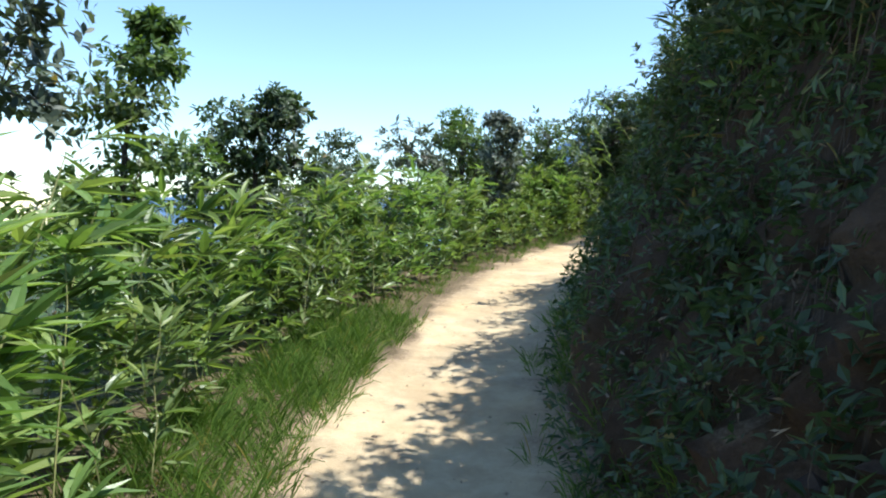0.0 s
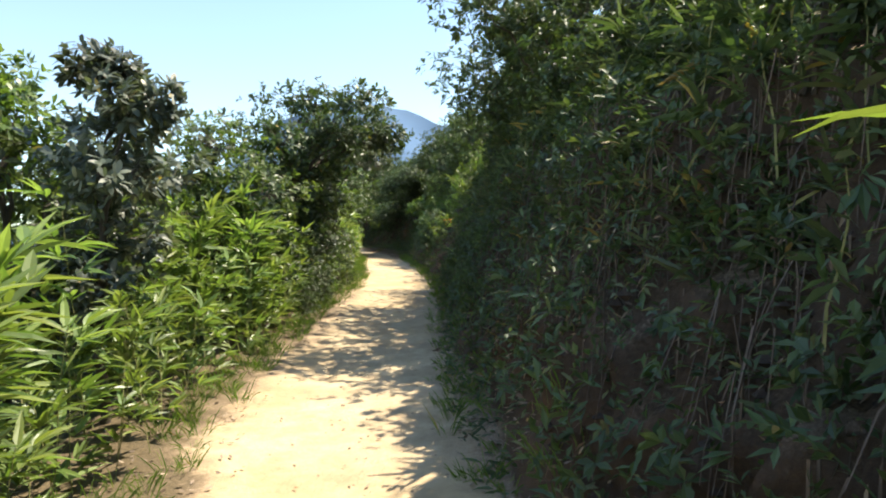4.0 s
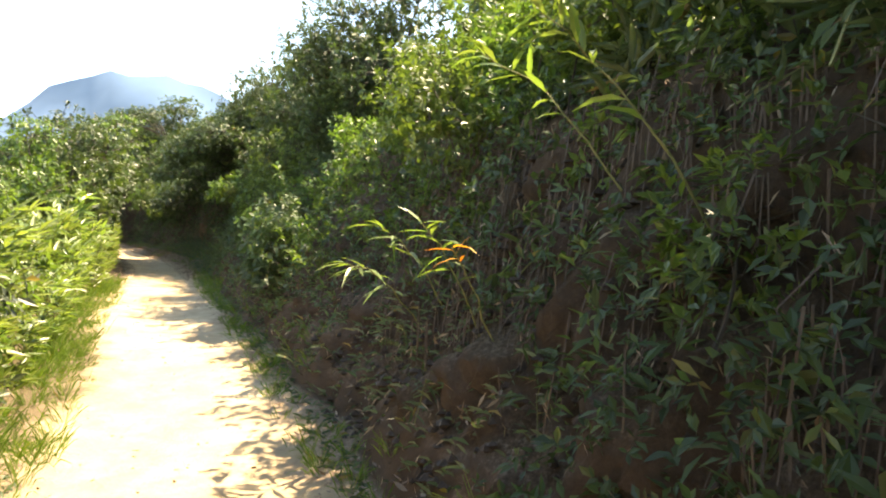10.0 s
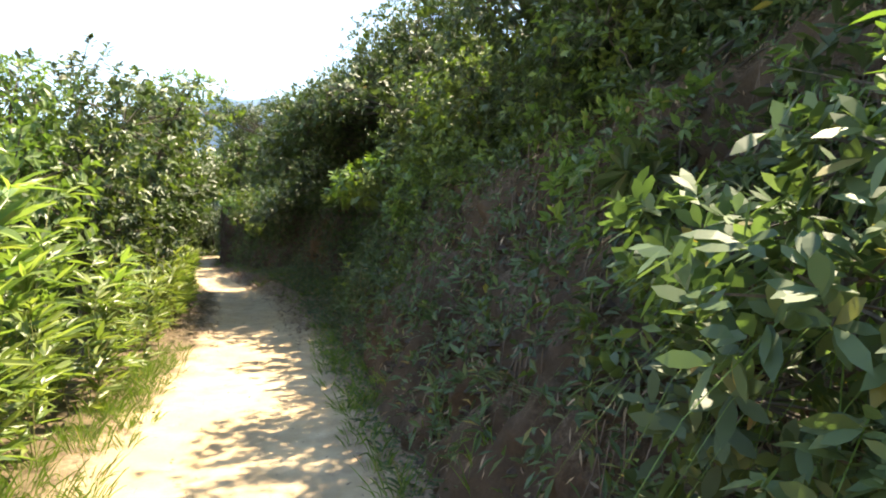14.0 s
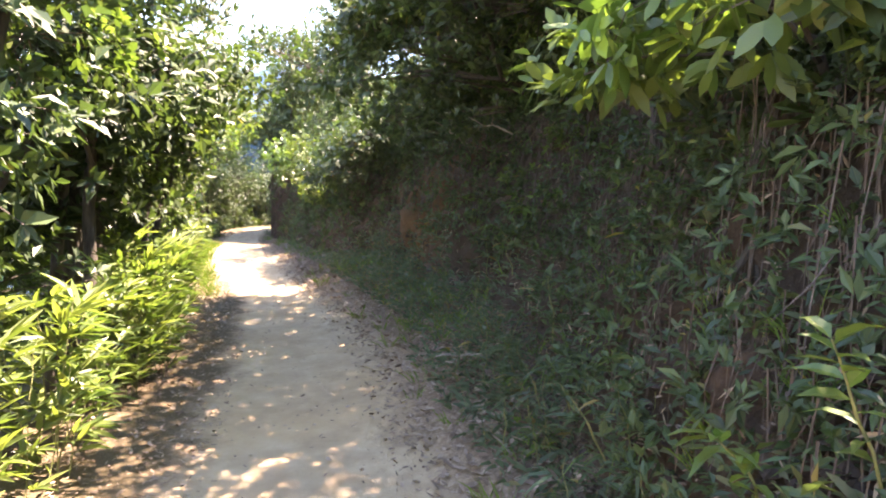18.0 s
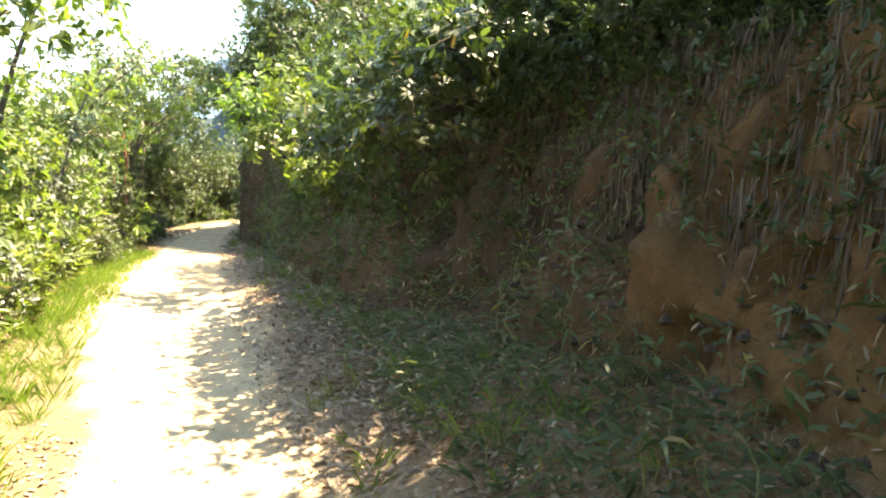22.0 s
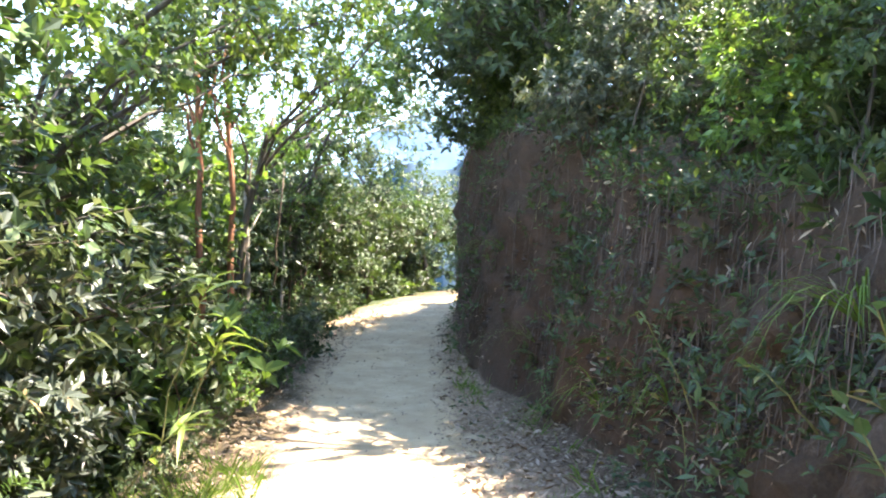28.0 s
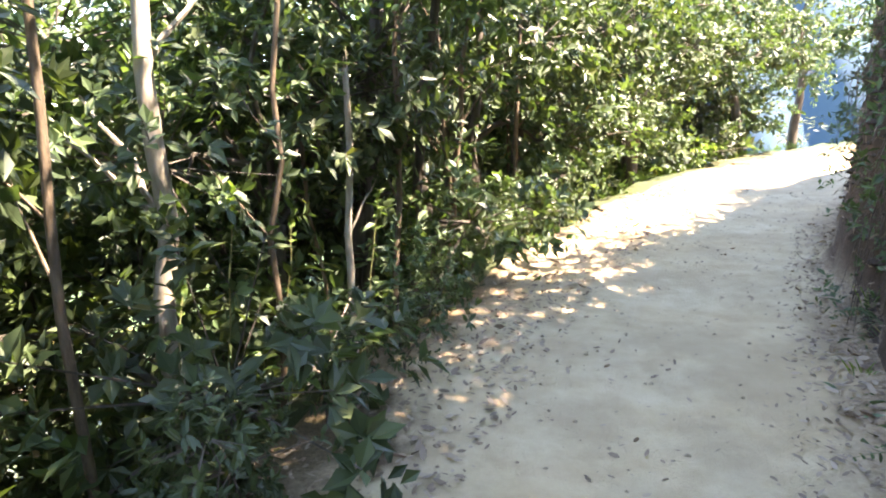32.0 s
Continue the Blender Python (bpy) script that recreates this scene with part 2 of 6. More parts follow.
        verge = calc(nt, "MULTIPLY", calc(nt, "SUBTRACT", calc(nt, "MULTIPLY", calc(nt, "ADD", across, wob), -1.0), calc(nt, "MULTIPLY_ADD", widen, 0.8, 0.74)), 5.0, clamp=True)
        col = mix(nt, verge, col, ramp(nt, fine, [(0.35, (0.045, 0.035, 0.02)), (0.65, (0.13, 0.095, 0.055))]))
        col = mix(nt, calc(nt, "MULTIPLY", grit, 0.25), col, (0.3, 0.22, 0.14))
    else:
        duff = ramp(nt, fine, [(0.35, (0.035, 0.036, 0.016)), (0.65, (0.085, 0.08, 0.036))])
        col = mix(nt, ramp(nt, noise_node(nt, pos, 0.35, 6.0, 0.7), [(0.4, (0.0, 0.0, 0.0)), (0.6, (1.0, 1.0, 1.0))]), duff, (0.028, 0.042, 0.014))
        far = calc(nt, "MULTIPLY_ADD", across, -0.02, -0.4, clamp=True)
        col = mix(nt, far, col, ramp(nt, noise_node(nt, pos, 0.05, 6.0, 0.7), [(0.3, (0.015, 0.03, 0.01)), (0.7, (0.045, 0.07, 0.022))]))
    nt.links.new(col, p.inputs["Base Color"])
    p.inputs["Roughness"].default_value = 0.92
    p.inputs["Specular IOR Level"].default_value = 0.25
    hgt = calc(nt, "ADD", calc(nt, "MULTIPLY", midn, 1.0), calc(nt, "ADD", calc(nt, "MULTIPLY", fine, 0.35), calc(nt, "MULTIPLY", grit, 0.12)))
    clods = noise_node(nt, pos, 14.0, 8.0, 0.7)
    if kind == "bank":
        hgt = calc(nt, "ADD", hgt, calc(nt, "MULTIPLY", calc(nt, "MULTIPLY_ADD", clods, 18.0, calc(nt, "MULTIPLY", fine, 7.0)), calc(nt, "MULTIPLY_ADD", across, 2.0, -1.7, clamp=True)))
    bump(nt, p, hgt, 0.55, 0.05)
    return m


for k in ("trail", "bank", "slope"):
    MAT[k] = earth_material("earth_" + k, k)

# ---- the trail's line and the lie of the land ----
# x, y, z of the trail's middle about every four metres
LINE = [(0.59, -3.96, -0.17), (0.0, 0.0, 0.0), (-0.08, 4.01, 0.22), (0.84, 7.71, 0.51), (2.66, 11.59, 0.85), (4.62, 14.82, 1.15),
        (6.81, 18.54, 1.35), (8.57, 21.91, 1.56), (10.21, 25.43, 1.78), (12.0, 29.03, 1.91), (13.76, 32.88, 2.05), (15.15, 36.3, 2.24),
        (16.4, 40.45, 2.42), (17.44, 44.08, 2.64), (18.67, 47.75, 2.75), (20.21, 51.73, 2.89), (21.83, 55.5, 3.12), (23.78, 59.0, 3.3),
        (26.38, 62.2, 3.46), (29.68, 64.9, 3.6)]


def fine_line():
    pts = np.array(LINE)
    pts = np.vstack([2 * pts[0] - pts[1], pts, 2 * pts[-1] - pts[-2]])
    out = []
    for i in range(1, len(pts) - 2):
        a, b, c, d = pts[i - 1:i + 3]
        for u in np.arange(0, 1, 0.05):
            out.append(0.5 * (2 * b + (c - a) * u + (2 * a - 5 * b + 4 * c - d) * u ** 2 + (3 * b - a - 3 * c + d) * u ** 3))
    out = np.array(out + [pts[-2]])
    out[:, 2] = np.convolve(np.pad(out[:, 2], 20, mode="edge"), np.ones(41) / 41, "valid")
    run = np.concatenate([[0], np.cumsum(np.hypot(*np.diff(out[:, :2], axis=0).T))])
    return run - run[20], out


RUN, CENTRE = fine_line()
S_END = float(RUN[-1])
FAR_SIDE = np.array((math.cos(radians(23)), -math.sin(radians(23))))     # the general way across the trail, to its right


def centre_at(s):
    s = np.asarray(s, float)
    c = np.stack([np.interp(s, RUN, CENTRE[:, i]) for i in range(3)], -1)
    q = np.clip(s, RUN[0] + 0.6, S_END - 0.6)
    ends = np.stack([np.interp(q + 0.6, RUN, CENTRE[:, i]) - np.interp(q - 0.6, RUN, CENTRE[:, i]) for i in range(2)], -1)
    t = ends / np.linalg.norm(ends, axis=-1, keepdims=True)
    over = np.where(s > S_END, s - S_END, np.where(s < RUN[0], s - RUN[0], 0.0))
    c[..., :2] += t * over[..., None]
    return c, np.stack([t[..., 1], -t[..., 0]], -1)


def xy(s, d):
    """World x, y of the point s metres along the trail and d metres to its right."""
    s, d = np.broadcast_arrays(np.asarray(s, float), np.asarray(d, float))
    c, n = centre_at(s)
    near = np.clip(d, -9.0, 9.0)
    return c[..., :2] + n * near[..., None] + FAR_SIDE * (d - near)[..., None]


def bumps(x, y, scale, seed=0.0):
    """Cheap smooth unevenness between -1 and 1."""
    x, y = x * scale, y * scale
    return (np.sin(x * 1.7 + seed) * np.cos(y * 1.3 - seed) + np.sin(x * 0.9 - y * 2.1 + 2.0 * seed) + np.cos(x * 2.6 + y * 1.9 + seed * 3.0) * 0.6) / 2.6


def lattice_noise(x, y, seed=0):
    """Smooth random unevenness between 0 and 1."""
    table = np.random.default_rng(100 + seed).uniform(0, 1, (256, 64))
    i, j = np.floor(x).astype(int), np.floor(y).astype(int)
    fx, fy = x - i, y - j
    fx, fy = fx * fx * (3 - 2 * fx), fy * fy * (3 - 2 * fy)

    def at(k, l):
        return table[(i + k) % 256, (j + l) % 64]
    return (at(0, 0) * (1 - fx) + at(1, 0) * fx) * (1 - fy) + (at(0, 1) * (1 - fx) + at(1, 1) * fx) * fy


def lerp(s, *pairs):
    return np.interp(s, [a for a, _ in pairs], [b for _, b in pairs])


def foot_at(s):
    """How far right of the trail's middle the bank's steep face begins."""
    return lerp(s, (-10, 0.92), (20, 0.95), (30, 0.95), (34, 1.1), (37.5, 1.85), (43, 2.0), (46, 1.7), (51, 1.5), (54, 1.45), (56, 1.15), (58, 0.78), (64, 0.62), (80, 0.8))


def wide_at(s):
    """How wide that face is."""
    return lerp(s, (-10, 0.8), (18, 0.8), (22, 1.2), (28, 1.2), (33, 0.8), (52, 0.7), (56, 0.45), (60, 0.32), (70, 0.6))


def height(s, d):
    """Ground height at s along and d across."""
    s, d = np.broadcast_arrays(np.asarray(s, float), np.asarray(d, float))
    z = centre_at(s)[0][..., 2]
    p = xy(s, d)
    x, y = p[..., 0], p[..., 1]
    foot = foot_at(s) + 0.12 * bumps(x, y, 1.3, 1.0)
    wide = wide_at(s)
    tall = lerp(s, (-10, 2.2), (8, 2.0), (18, 1.9), (22, 2.1), (28, 2.1), (32, 1.8), (36, 1.8), (42, 1.7), (50, 1.7), (54, 1.6), (57, 2.7), (64, 3.2), (80, 3.0))
    u = np.clip((d - foot) / wide, 0.0, 1.0)
    steep = u ** 0.85 * (1.0 - 0.15 * np.sin(u * 3.14))
    right = tall * steep + np.clip(d - foot - wide, 0, 14) * lerp(s, (-10, 0.4), (17, 0.4), (20, 0.75), (27, 0.75), (30, 0.4)) + np.clip(d - 17, 0, 90) * 0.25
    right += lerp(s, (-10, 0.14), (34, 0.14), (38, 0.42), (43, 0.45), (47, 0.25), (54, 0.14), (80, 0.14)) * np.clip(np.minimum(d, foot) - 0.66, 0, 2)
    right += np.where(d > foot, (0.10 * bumps(x, y, 3.1, 2.0) + 0.07 * bumps(x, y, 7.0, 4.0) + 0.05 * bumps(x, y, 17.0, 1.5)) * np.minimum(1, u * 4), 0.0)
    brink = lerp(s, (-10, -1.7), (30, -1.7), (50, -1.7), (54, -1.6), (57, -1.75), (75, -2.3))
    fall = lerp(s, (-10, 0.3), (25, 0.3), (40, 0.4), (52, 0.5), (56, 0.9), (70, 0.7))
    e = np.clip(brink - d, 0, None)
    left = -fall * np.minimum(e, 8.0) - 0.35 * np.clip(e - 8, 0, 60) - 0.06 * np.clip(e - 68, 0, 500)
    left += 0.06 * np.clip(-d - 0.75, 0, 0.4) * (d < 0)
    dip = -0.03 * np.clip(1 - (d / 0.7) ** 2, 0, 1)
    wear = 0.012 * bumps(x, y, 2.3, 0.5) + 0.007 * bumps(x, y, 7.0, 3.0)
    rough = np.where(np.abs(d) > 1.2, 0.06 * bumps(x, y, 1.9, 7.0), 0.0) * np.clip((np.abs(d) - 1.2) * 2, 0, 1)
    return z + np.where(d > 0, right, left) + dip + wear + rough


def left_edge(s):
    """How far left of the trail's middle the trodden sand ends."""
    return lerp(s, (-6, 0.65), (3, 0.64), (4.3, 0.45), (5.8, 0.4), (7.1, 0.5), (8.9, 0.68), (11, 0.74), (18, 0.68), (21, 0.8), (23, 0.8), (25, 0.62), (28.5, 0.95), (31, 0.85), (34, 0.65), (38, 0.56),
                (42, 0.42), (44, 0.42), (46, 0.65), (48, 0.87), (52, 0.9), (54, 0.75), (56, 0.87), (58.3, 1.06), (59.5, 1.4), (62, 1.6), (64.7, 1.15), (68, 0.8), (80, 0.75))


def sheet(name, s_list, d_list, material, label, category, ragged=0.0):
    ss, dd = np.meshgrid(s_list, d_list, indexing="ij")
    p, z = xy(ss, dd), height(ss, dd)
    if ragged:
        u = np.clip((dd - foot_at(ss)) / wide_at(ss), 0, 1)
        up = z - centre_at(ss)[0][..., 2]
        lumps = sum(g * (2 * lattice_noise(ss * f, up * f * 0.8, k) - 1) for k, (f, g) in enumerate(((0.7, 0.6), (2.1, 0.6), (4.6, 0.8), (10.5, 0.8))))
        p = p + centre_at(ss)[1] * (ragged * lumps * np.clip(np.sin(u * 3.14), 0, 1) ** 0.5 * np.clip((dd - 0.72) * 7, 0, 1))[..., None]
    verts = np.concatenate([p, z[..., None]], -1).reshape(-1, 3)
    n, m = ss.shape
    i = (np.arange(n - 1)[:, None] * m + np.arange(m - 1)[None]).ravel()
    faces = np.stack([i, i + 1, i + m + 1, i + m], 1)[:, ::-1]
    me = bpy.data.meshes.new(name)
    me.from_pydata(verts.tolist(), [], faces.tolist())
    uv = me.uv_layers.new(name="UVMap")
    loops = np.empty(len(me.loops), int)
    me.loops.foreach_get("vertex_index", loops)
    right = lerp(ss, (54, 0.8), (56, 1.0))
    dd = np.where(dd <= 0.7, np.where(dd > 0, dd * right, dd), np.where(dd < 1.3, 1.3 - (1.3 - dd) / 0.6 * (1.3 - 0.7 * right), dd))
    across = np.where(dd < 0, dd * lerp(ss, (54, 0.7), (59, 1.04)) / left_edge(ss), dd) if name == "trail" else dd
    uv.data.foreach_set("uv", np.stack([ss.ravel()[loops], across.ravel()[loops]], 1).ravel())
    me.polygons.foreach_set("use_smooth", [True] * len(me.polygons))
    me.materials.append(MAT[material])
    return tagged(new(name, me), label, category, kind="structure")


near_s = np.arange(-6, 74.01, 0.16)
sheet("trail", near_s, np.concatenate([[-1.7], np.linspace(-1.5, 0.7, 23)]), "trail", "pale sandy trodden earth trail with leaf-strewn edges", "trail")
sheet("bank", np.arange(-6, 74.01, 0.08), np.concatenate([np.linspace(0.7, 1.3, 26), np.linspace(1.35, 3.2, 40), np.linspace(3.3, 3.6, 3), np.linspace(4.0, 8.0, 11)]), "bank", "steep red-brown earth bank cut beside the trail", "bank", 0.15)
sheet("ground", near_s, np.concatenate([-np.geomspace(1.7, 1500, 46)[::-1]]), "slope", "hillside falling away below the trail under scrub", "ground")
sheet("hillside", near_s, np.concatenate([[8.0], 8.0 + np.geomspace(0.3, 900, 34)]), "slope", "scrubby hillside rising above the trail's bank", "ground")
sheet("ground_behind", -6 - np.geomspace(0.01, 500, 26)[::-1], np.concatenate([-np.geomspace(1.7, 1500, 30)[::-1], np.linspace(-1.5, 1, 10), np.geomspace(1.1, 900, 30)]), "slope", "scrubby hillside where the trail comes from", "ground")
sheet("ground_ahead", 74 + np.geomspace(0.01, 900, 30), np.concatenate([-np.geomspace(1.7, 1500, 30)[::-1], np.linspace(-1.5, 1, 10), np.geomspace(1.1, 900, 30)]), "slope", "scrubby hillside where the trail goes on", "ground")


def mountain(name, label, dist, az0, profile, colour, depth):
    """A far range; profile gives azimuth and height angle of its skyline."""
    az = np.linspace(profile[0][0], profile[-1][0], 90)
    el = np.interp(az, [a for a, _ in profile], [b for _, b in profile])
    verts, faces = [], []
    for j, v in enumerate(np.linspace(0, 1, 12)):
        for i, a in enumerate(az):
            r = dist * (1 - depth * (1 - v)) * (1 + 0.02 * math.sin(i * 0.7 + v * 9))
            top = dist * math.tan(radians(el[i] + 0.25 * math.sin(i * 0.9) + 0.15 * math.sin(i * 2.3)))
            z = -60 + (top + 60) * v ** 1.1 * (1 - 0.07 * math.sin(i * 0.6 + 5 * v) * (1 - v))
            verts.append((r * math.sin(radians(a)), r * math.cos(radians(a)), z))
    n = len(az)
    for j in range(11):
        for i in range(n - 1):
            faces.append((j * n + i, j * n + i + 1, (j + 1) * n + i + 1, (j + 1) * n + i))
    me = bpy.data.meshes.new(name)
    me.from_pydata(verts, [], faces)
    m, nt, p, out = nodes_of(name)
    tc = nt.nodes.new("ShaderNodeTexCoord")
    # distance haze is put into this blue colour and a weak glow
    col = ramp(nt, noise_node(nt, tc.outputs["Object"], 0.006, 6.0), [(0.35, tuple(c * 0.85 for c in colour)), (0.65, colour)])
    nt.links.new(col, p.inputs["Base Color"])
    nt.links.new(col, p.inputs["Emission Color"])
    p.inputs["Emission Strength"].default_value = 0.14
    p.inputs["Roughness"].default_value = 1.0
    me.polygons.foreach_set("use_smooth", [True] * len(me.polygons))
    me.materials.append(m)
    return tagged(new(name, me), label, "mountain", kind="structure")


mountain("backdrop_mountain", "far mountain ridge with blue haze in its colour", 1700, 0,
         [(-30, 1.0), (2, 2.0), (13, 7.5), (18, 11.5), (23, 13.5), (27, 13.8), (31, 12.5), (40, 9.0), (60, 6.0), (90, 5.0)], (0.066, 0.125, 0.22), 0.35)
mountain("backdrop_hill", "wooded hillside across the valley with blue-green haze in its colour", 300, 0,
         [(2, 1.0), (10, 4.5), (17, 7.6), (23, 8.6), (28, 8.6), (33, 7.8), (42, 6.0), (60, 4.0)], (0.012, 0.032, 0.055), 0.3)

# ---- plant building ----
rng = np.random.default_rng(7)


def unit(v):
    v = np.asarray(v, float)
    return v / np.maximum(np.linalg.norm(v, axis=-1, keepdims=True), 1e-9)


class Mesh:
    """Collects corners and faces of one part."""

    def __init__(self):
        self.v, self.f, self.n = [], [], 0

    def add(self, verts, faces):
        self.v.append(np.asarray(verts, float).reshape(-1, 3))
        self.f += [[i + self.n for i in f] for f in faces]
        self.n += len(self.v[-1])

    def tube(self, pts, radii, sides=5, tip=True):
        pts = np.asarray(pts, float)
        t = unit(np.gradient(pts, axis=0))
        ref = np.array((0.31, 0.95, 0.05)) if abs(t[0][2]) > 0.6 else np.array((0.05, 0.1, 1.0))
        a = unit(np.cross(t, ref))
        b = np.cross(t, a)
        ang = np.arange(sides) * 2 * np.pi / sides
        ring = a[:, None] * np.cos(ang)[None, :, None] + b[:, None] * np.sin(ang)[None, :, None]
        verts = (pts[:, None] + ring * np.asarray(radii, float)[:, None, None]).reshape(-1, 3)
        faces = []
        for i in range(len(pts) - 1):
            for j in range(sides):
                k = (j + 1) % sides
                faces.append((i * sides + j, i * sides + k, (i + 1) * sides + k, (i + 1) * sides + j))
        faces.append(tuple(range((len(pts) - 1) * sides, len(pts) * sides)))
        self.add(verts, faces)

    def leaves(self, pos, way, up, length, width, droop=0.2, fold=0.0, shape=(0.3, 0.5, 0.7, 0.4)):
        """Leaves from pos towards way. shape: where the two broad stations lie along the leaf, and their half widths."""
        pos, way, up = (np.atleast_2d(np.asarray(a, float)) for a in (pos, way, up))
        n = len(pos)
        length, width = np.broadcast_to(length, n)[:, None], np.broadcast_to(width, n)[:, None]
        droop = np.broadcast_to(droop, n)[:, None]
        way = unit(way)
        side = unit(np.cross(way, up))
        nor = np.cross(side, way)
        u1, w1, u2, w2 = (0.3, 0.5, 0.7, 0.4) if shape == "plain" else shape
        down = np.array((0, 0, -1.0))

        def rib(u):
            return pos + way * length * u + down * droop * length * u ** 2
        lift = nor * width * fold
        b, t = rib(0.0), rib(1.0)
        m1, m2 = rib(u1), rib(u2)
        if shape == "plain":
            up_lift = nor * width * 0.16
            quad = np.stack([b, rib(0.5) + side * width * 0.56 + up_lift, t, rib(0.5) - side * width * 0.56 + up_lift], 1)
            base = [(0, 1, 2), (0, 2, 3)]
            k = 4
        elif fold:
            quad = np.stack([b, m1 - side * width * w1 + lift, m1, m1 + side * width * w1 + lift,
                             m2 - side * width * w2 + lift, m2, m2 + side * width * w2 + lift, t], 1)
            base = [(0, 2, 1), (0, 3, 2), (1, 2, 5, 4), (2, 3, 6, 5), (4, 5, 7), (5, 6, 7)]
            k = 8
        else:
            quad = np.stack([b, m1 - side * width * w1, m1 + side * width * w1, m2 - side * width * w2, m2 + side * width * w2, t], 1)
            base = [(0, 2, 1), (1, 2, 4, 3), (3, 4, 5)]
            k = 6
        self.v.append(quad.reshape(-1, 3))
        for i in range(n):
            o = self.n + i * k
            self.f += [[j + o for j in f] for f in base]
        self.n += n * k

    def data(self, name, material, smooth=False):
        me = bpy.data.meshes.new(name)
        me.from_pydata(np.concatenate(self.v).tolist(), [], self.f)
        if smooth:
            me.polygons.foreach_set("use_smooth", [True] * len(me.polygons))
        me.materials.append(MAT[material])
        return me


def part(name, mesh, material, parent, label="", kind="", smooth=False):
    ob = new(name, mesh.data(name, material, smooth))
    ob.parent = parent
    return tagged(ob, label, kind=kind)


def curve_to(a, b, sag=0.0, wob=0.0, n=6):
    """A wandering line from a to b."""
    a, b = np.asarray(a, float), np.asarray(b, float)
    u = np.linspace(0, 1, n)[:, None]
    p = a + (b - a) * u
    p[:, 2] += sag * np.sin(u[:, 0] * np.pi)
    if wob:
        p[1:-1] += rng.normal(0, wob, (n - 2, 3))
    return p


def ball(n):
    return unit(rng.normal(0, 1, (n, 3)))


def rosettes(mesh, twigs, tips, ways, per, length, width, fold=0.0, shape=(0.35, 0.36, 0.72, 0.5), spread=0.95, stick=0.003):
    """Whorls of leaves round twig tips, with a few leaves lower on each twig."""
    n = len(tips)
    way = np.repeat(unit(ways), per, 0)
    rad = unit(np.cross(way, ball(n * per)))
    back = np.tile(np.linspace(0, 1, per), n)[:, None]
    pos = np.repeat(tips, per, 0) - way * back * length * rng.uniform(0.5, 1.1, (n * per, 1))
    d = unit(way * rng.uniform(0.15, 1.0, (n * per, 1)) * (1.0 - 0.5 * back) + rad * spread + np.array((0, 0, 0.12)))
    up = unit(way + np.array((0, 0, 0.7)) + rng.normal(0, 0.25, (n * per, 3)))
    ln = length * rng.uniform(0.7, 1.2, n * per)
    mesh.leaves(pos, d, up, ln, ln * width, rng.uniform(0.0, 0.3, n * per), fold, shape)


def foliage_ball(mesh, wood, centre, radius, tips, per, length, width, **kw):
    """A clump of twigs round a limb's end, thicker outside, with gaps."""
    dirs = ball(tips)
    dirs[:, 2] = np.where(dirs[:, 2] < -0.4, dirs[:, 2] * 0.4, dirs[:, 2])
    dirs = unit(dirs)
    lump = 1 + 0.28 * np.sin(dirs[:, 0] * 5 + centre[0] * 9) * np.cos(dirs[:, 1] * 4 + centre[1] * 7) + 0.2 * np.sin(dirs[:, 2] * 6)
    r = rng.uniform(0.45, 1.0, tips) ** 0.55 * lump
    pos = np.asarray(centre) + dirs * np.asarray(radius) * r[:, None]
    ways = unit(dirs + rng.normal(0, 0.35, (tips, 3)) + np.array((0, 0, 0.35)))
    rosettes(mesh, wood, pos, ways, per, length, width, **kw)
    if wood is not None:
        c = np.asarray(centre, float)
        for i in range(0, tips, 4):
            q = c + (pos[i] - c) * 0.15
            wood.tube(np.stack([q, pos[i]]), (0.005, 0.002), 3)


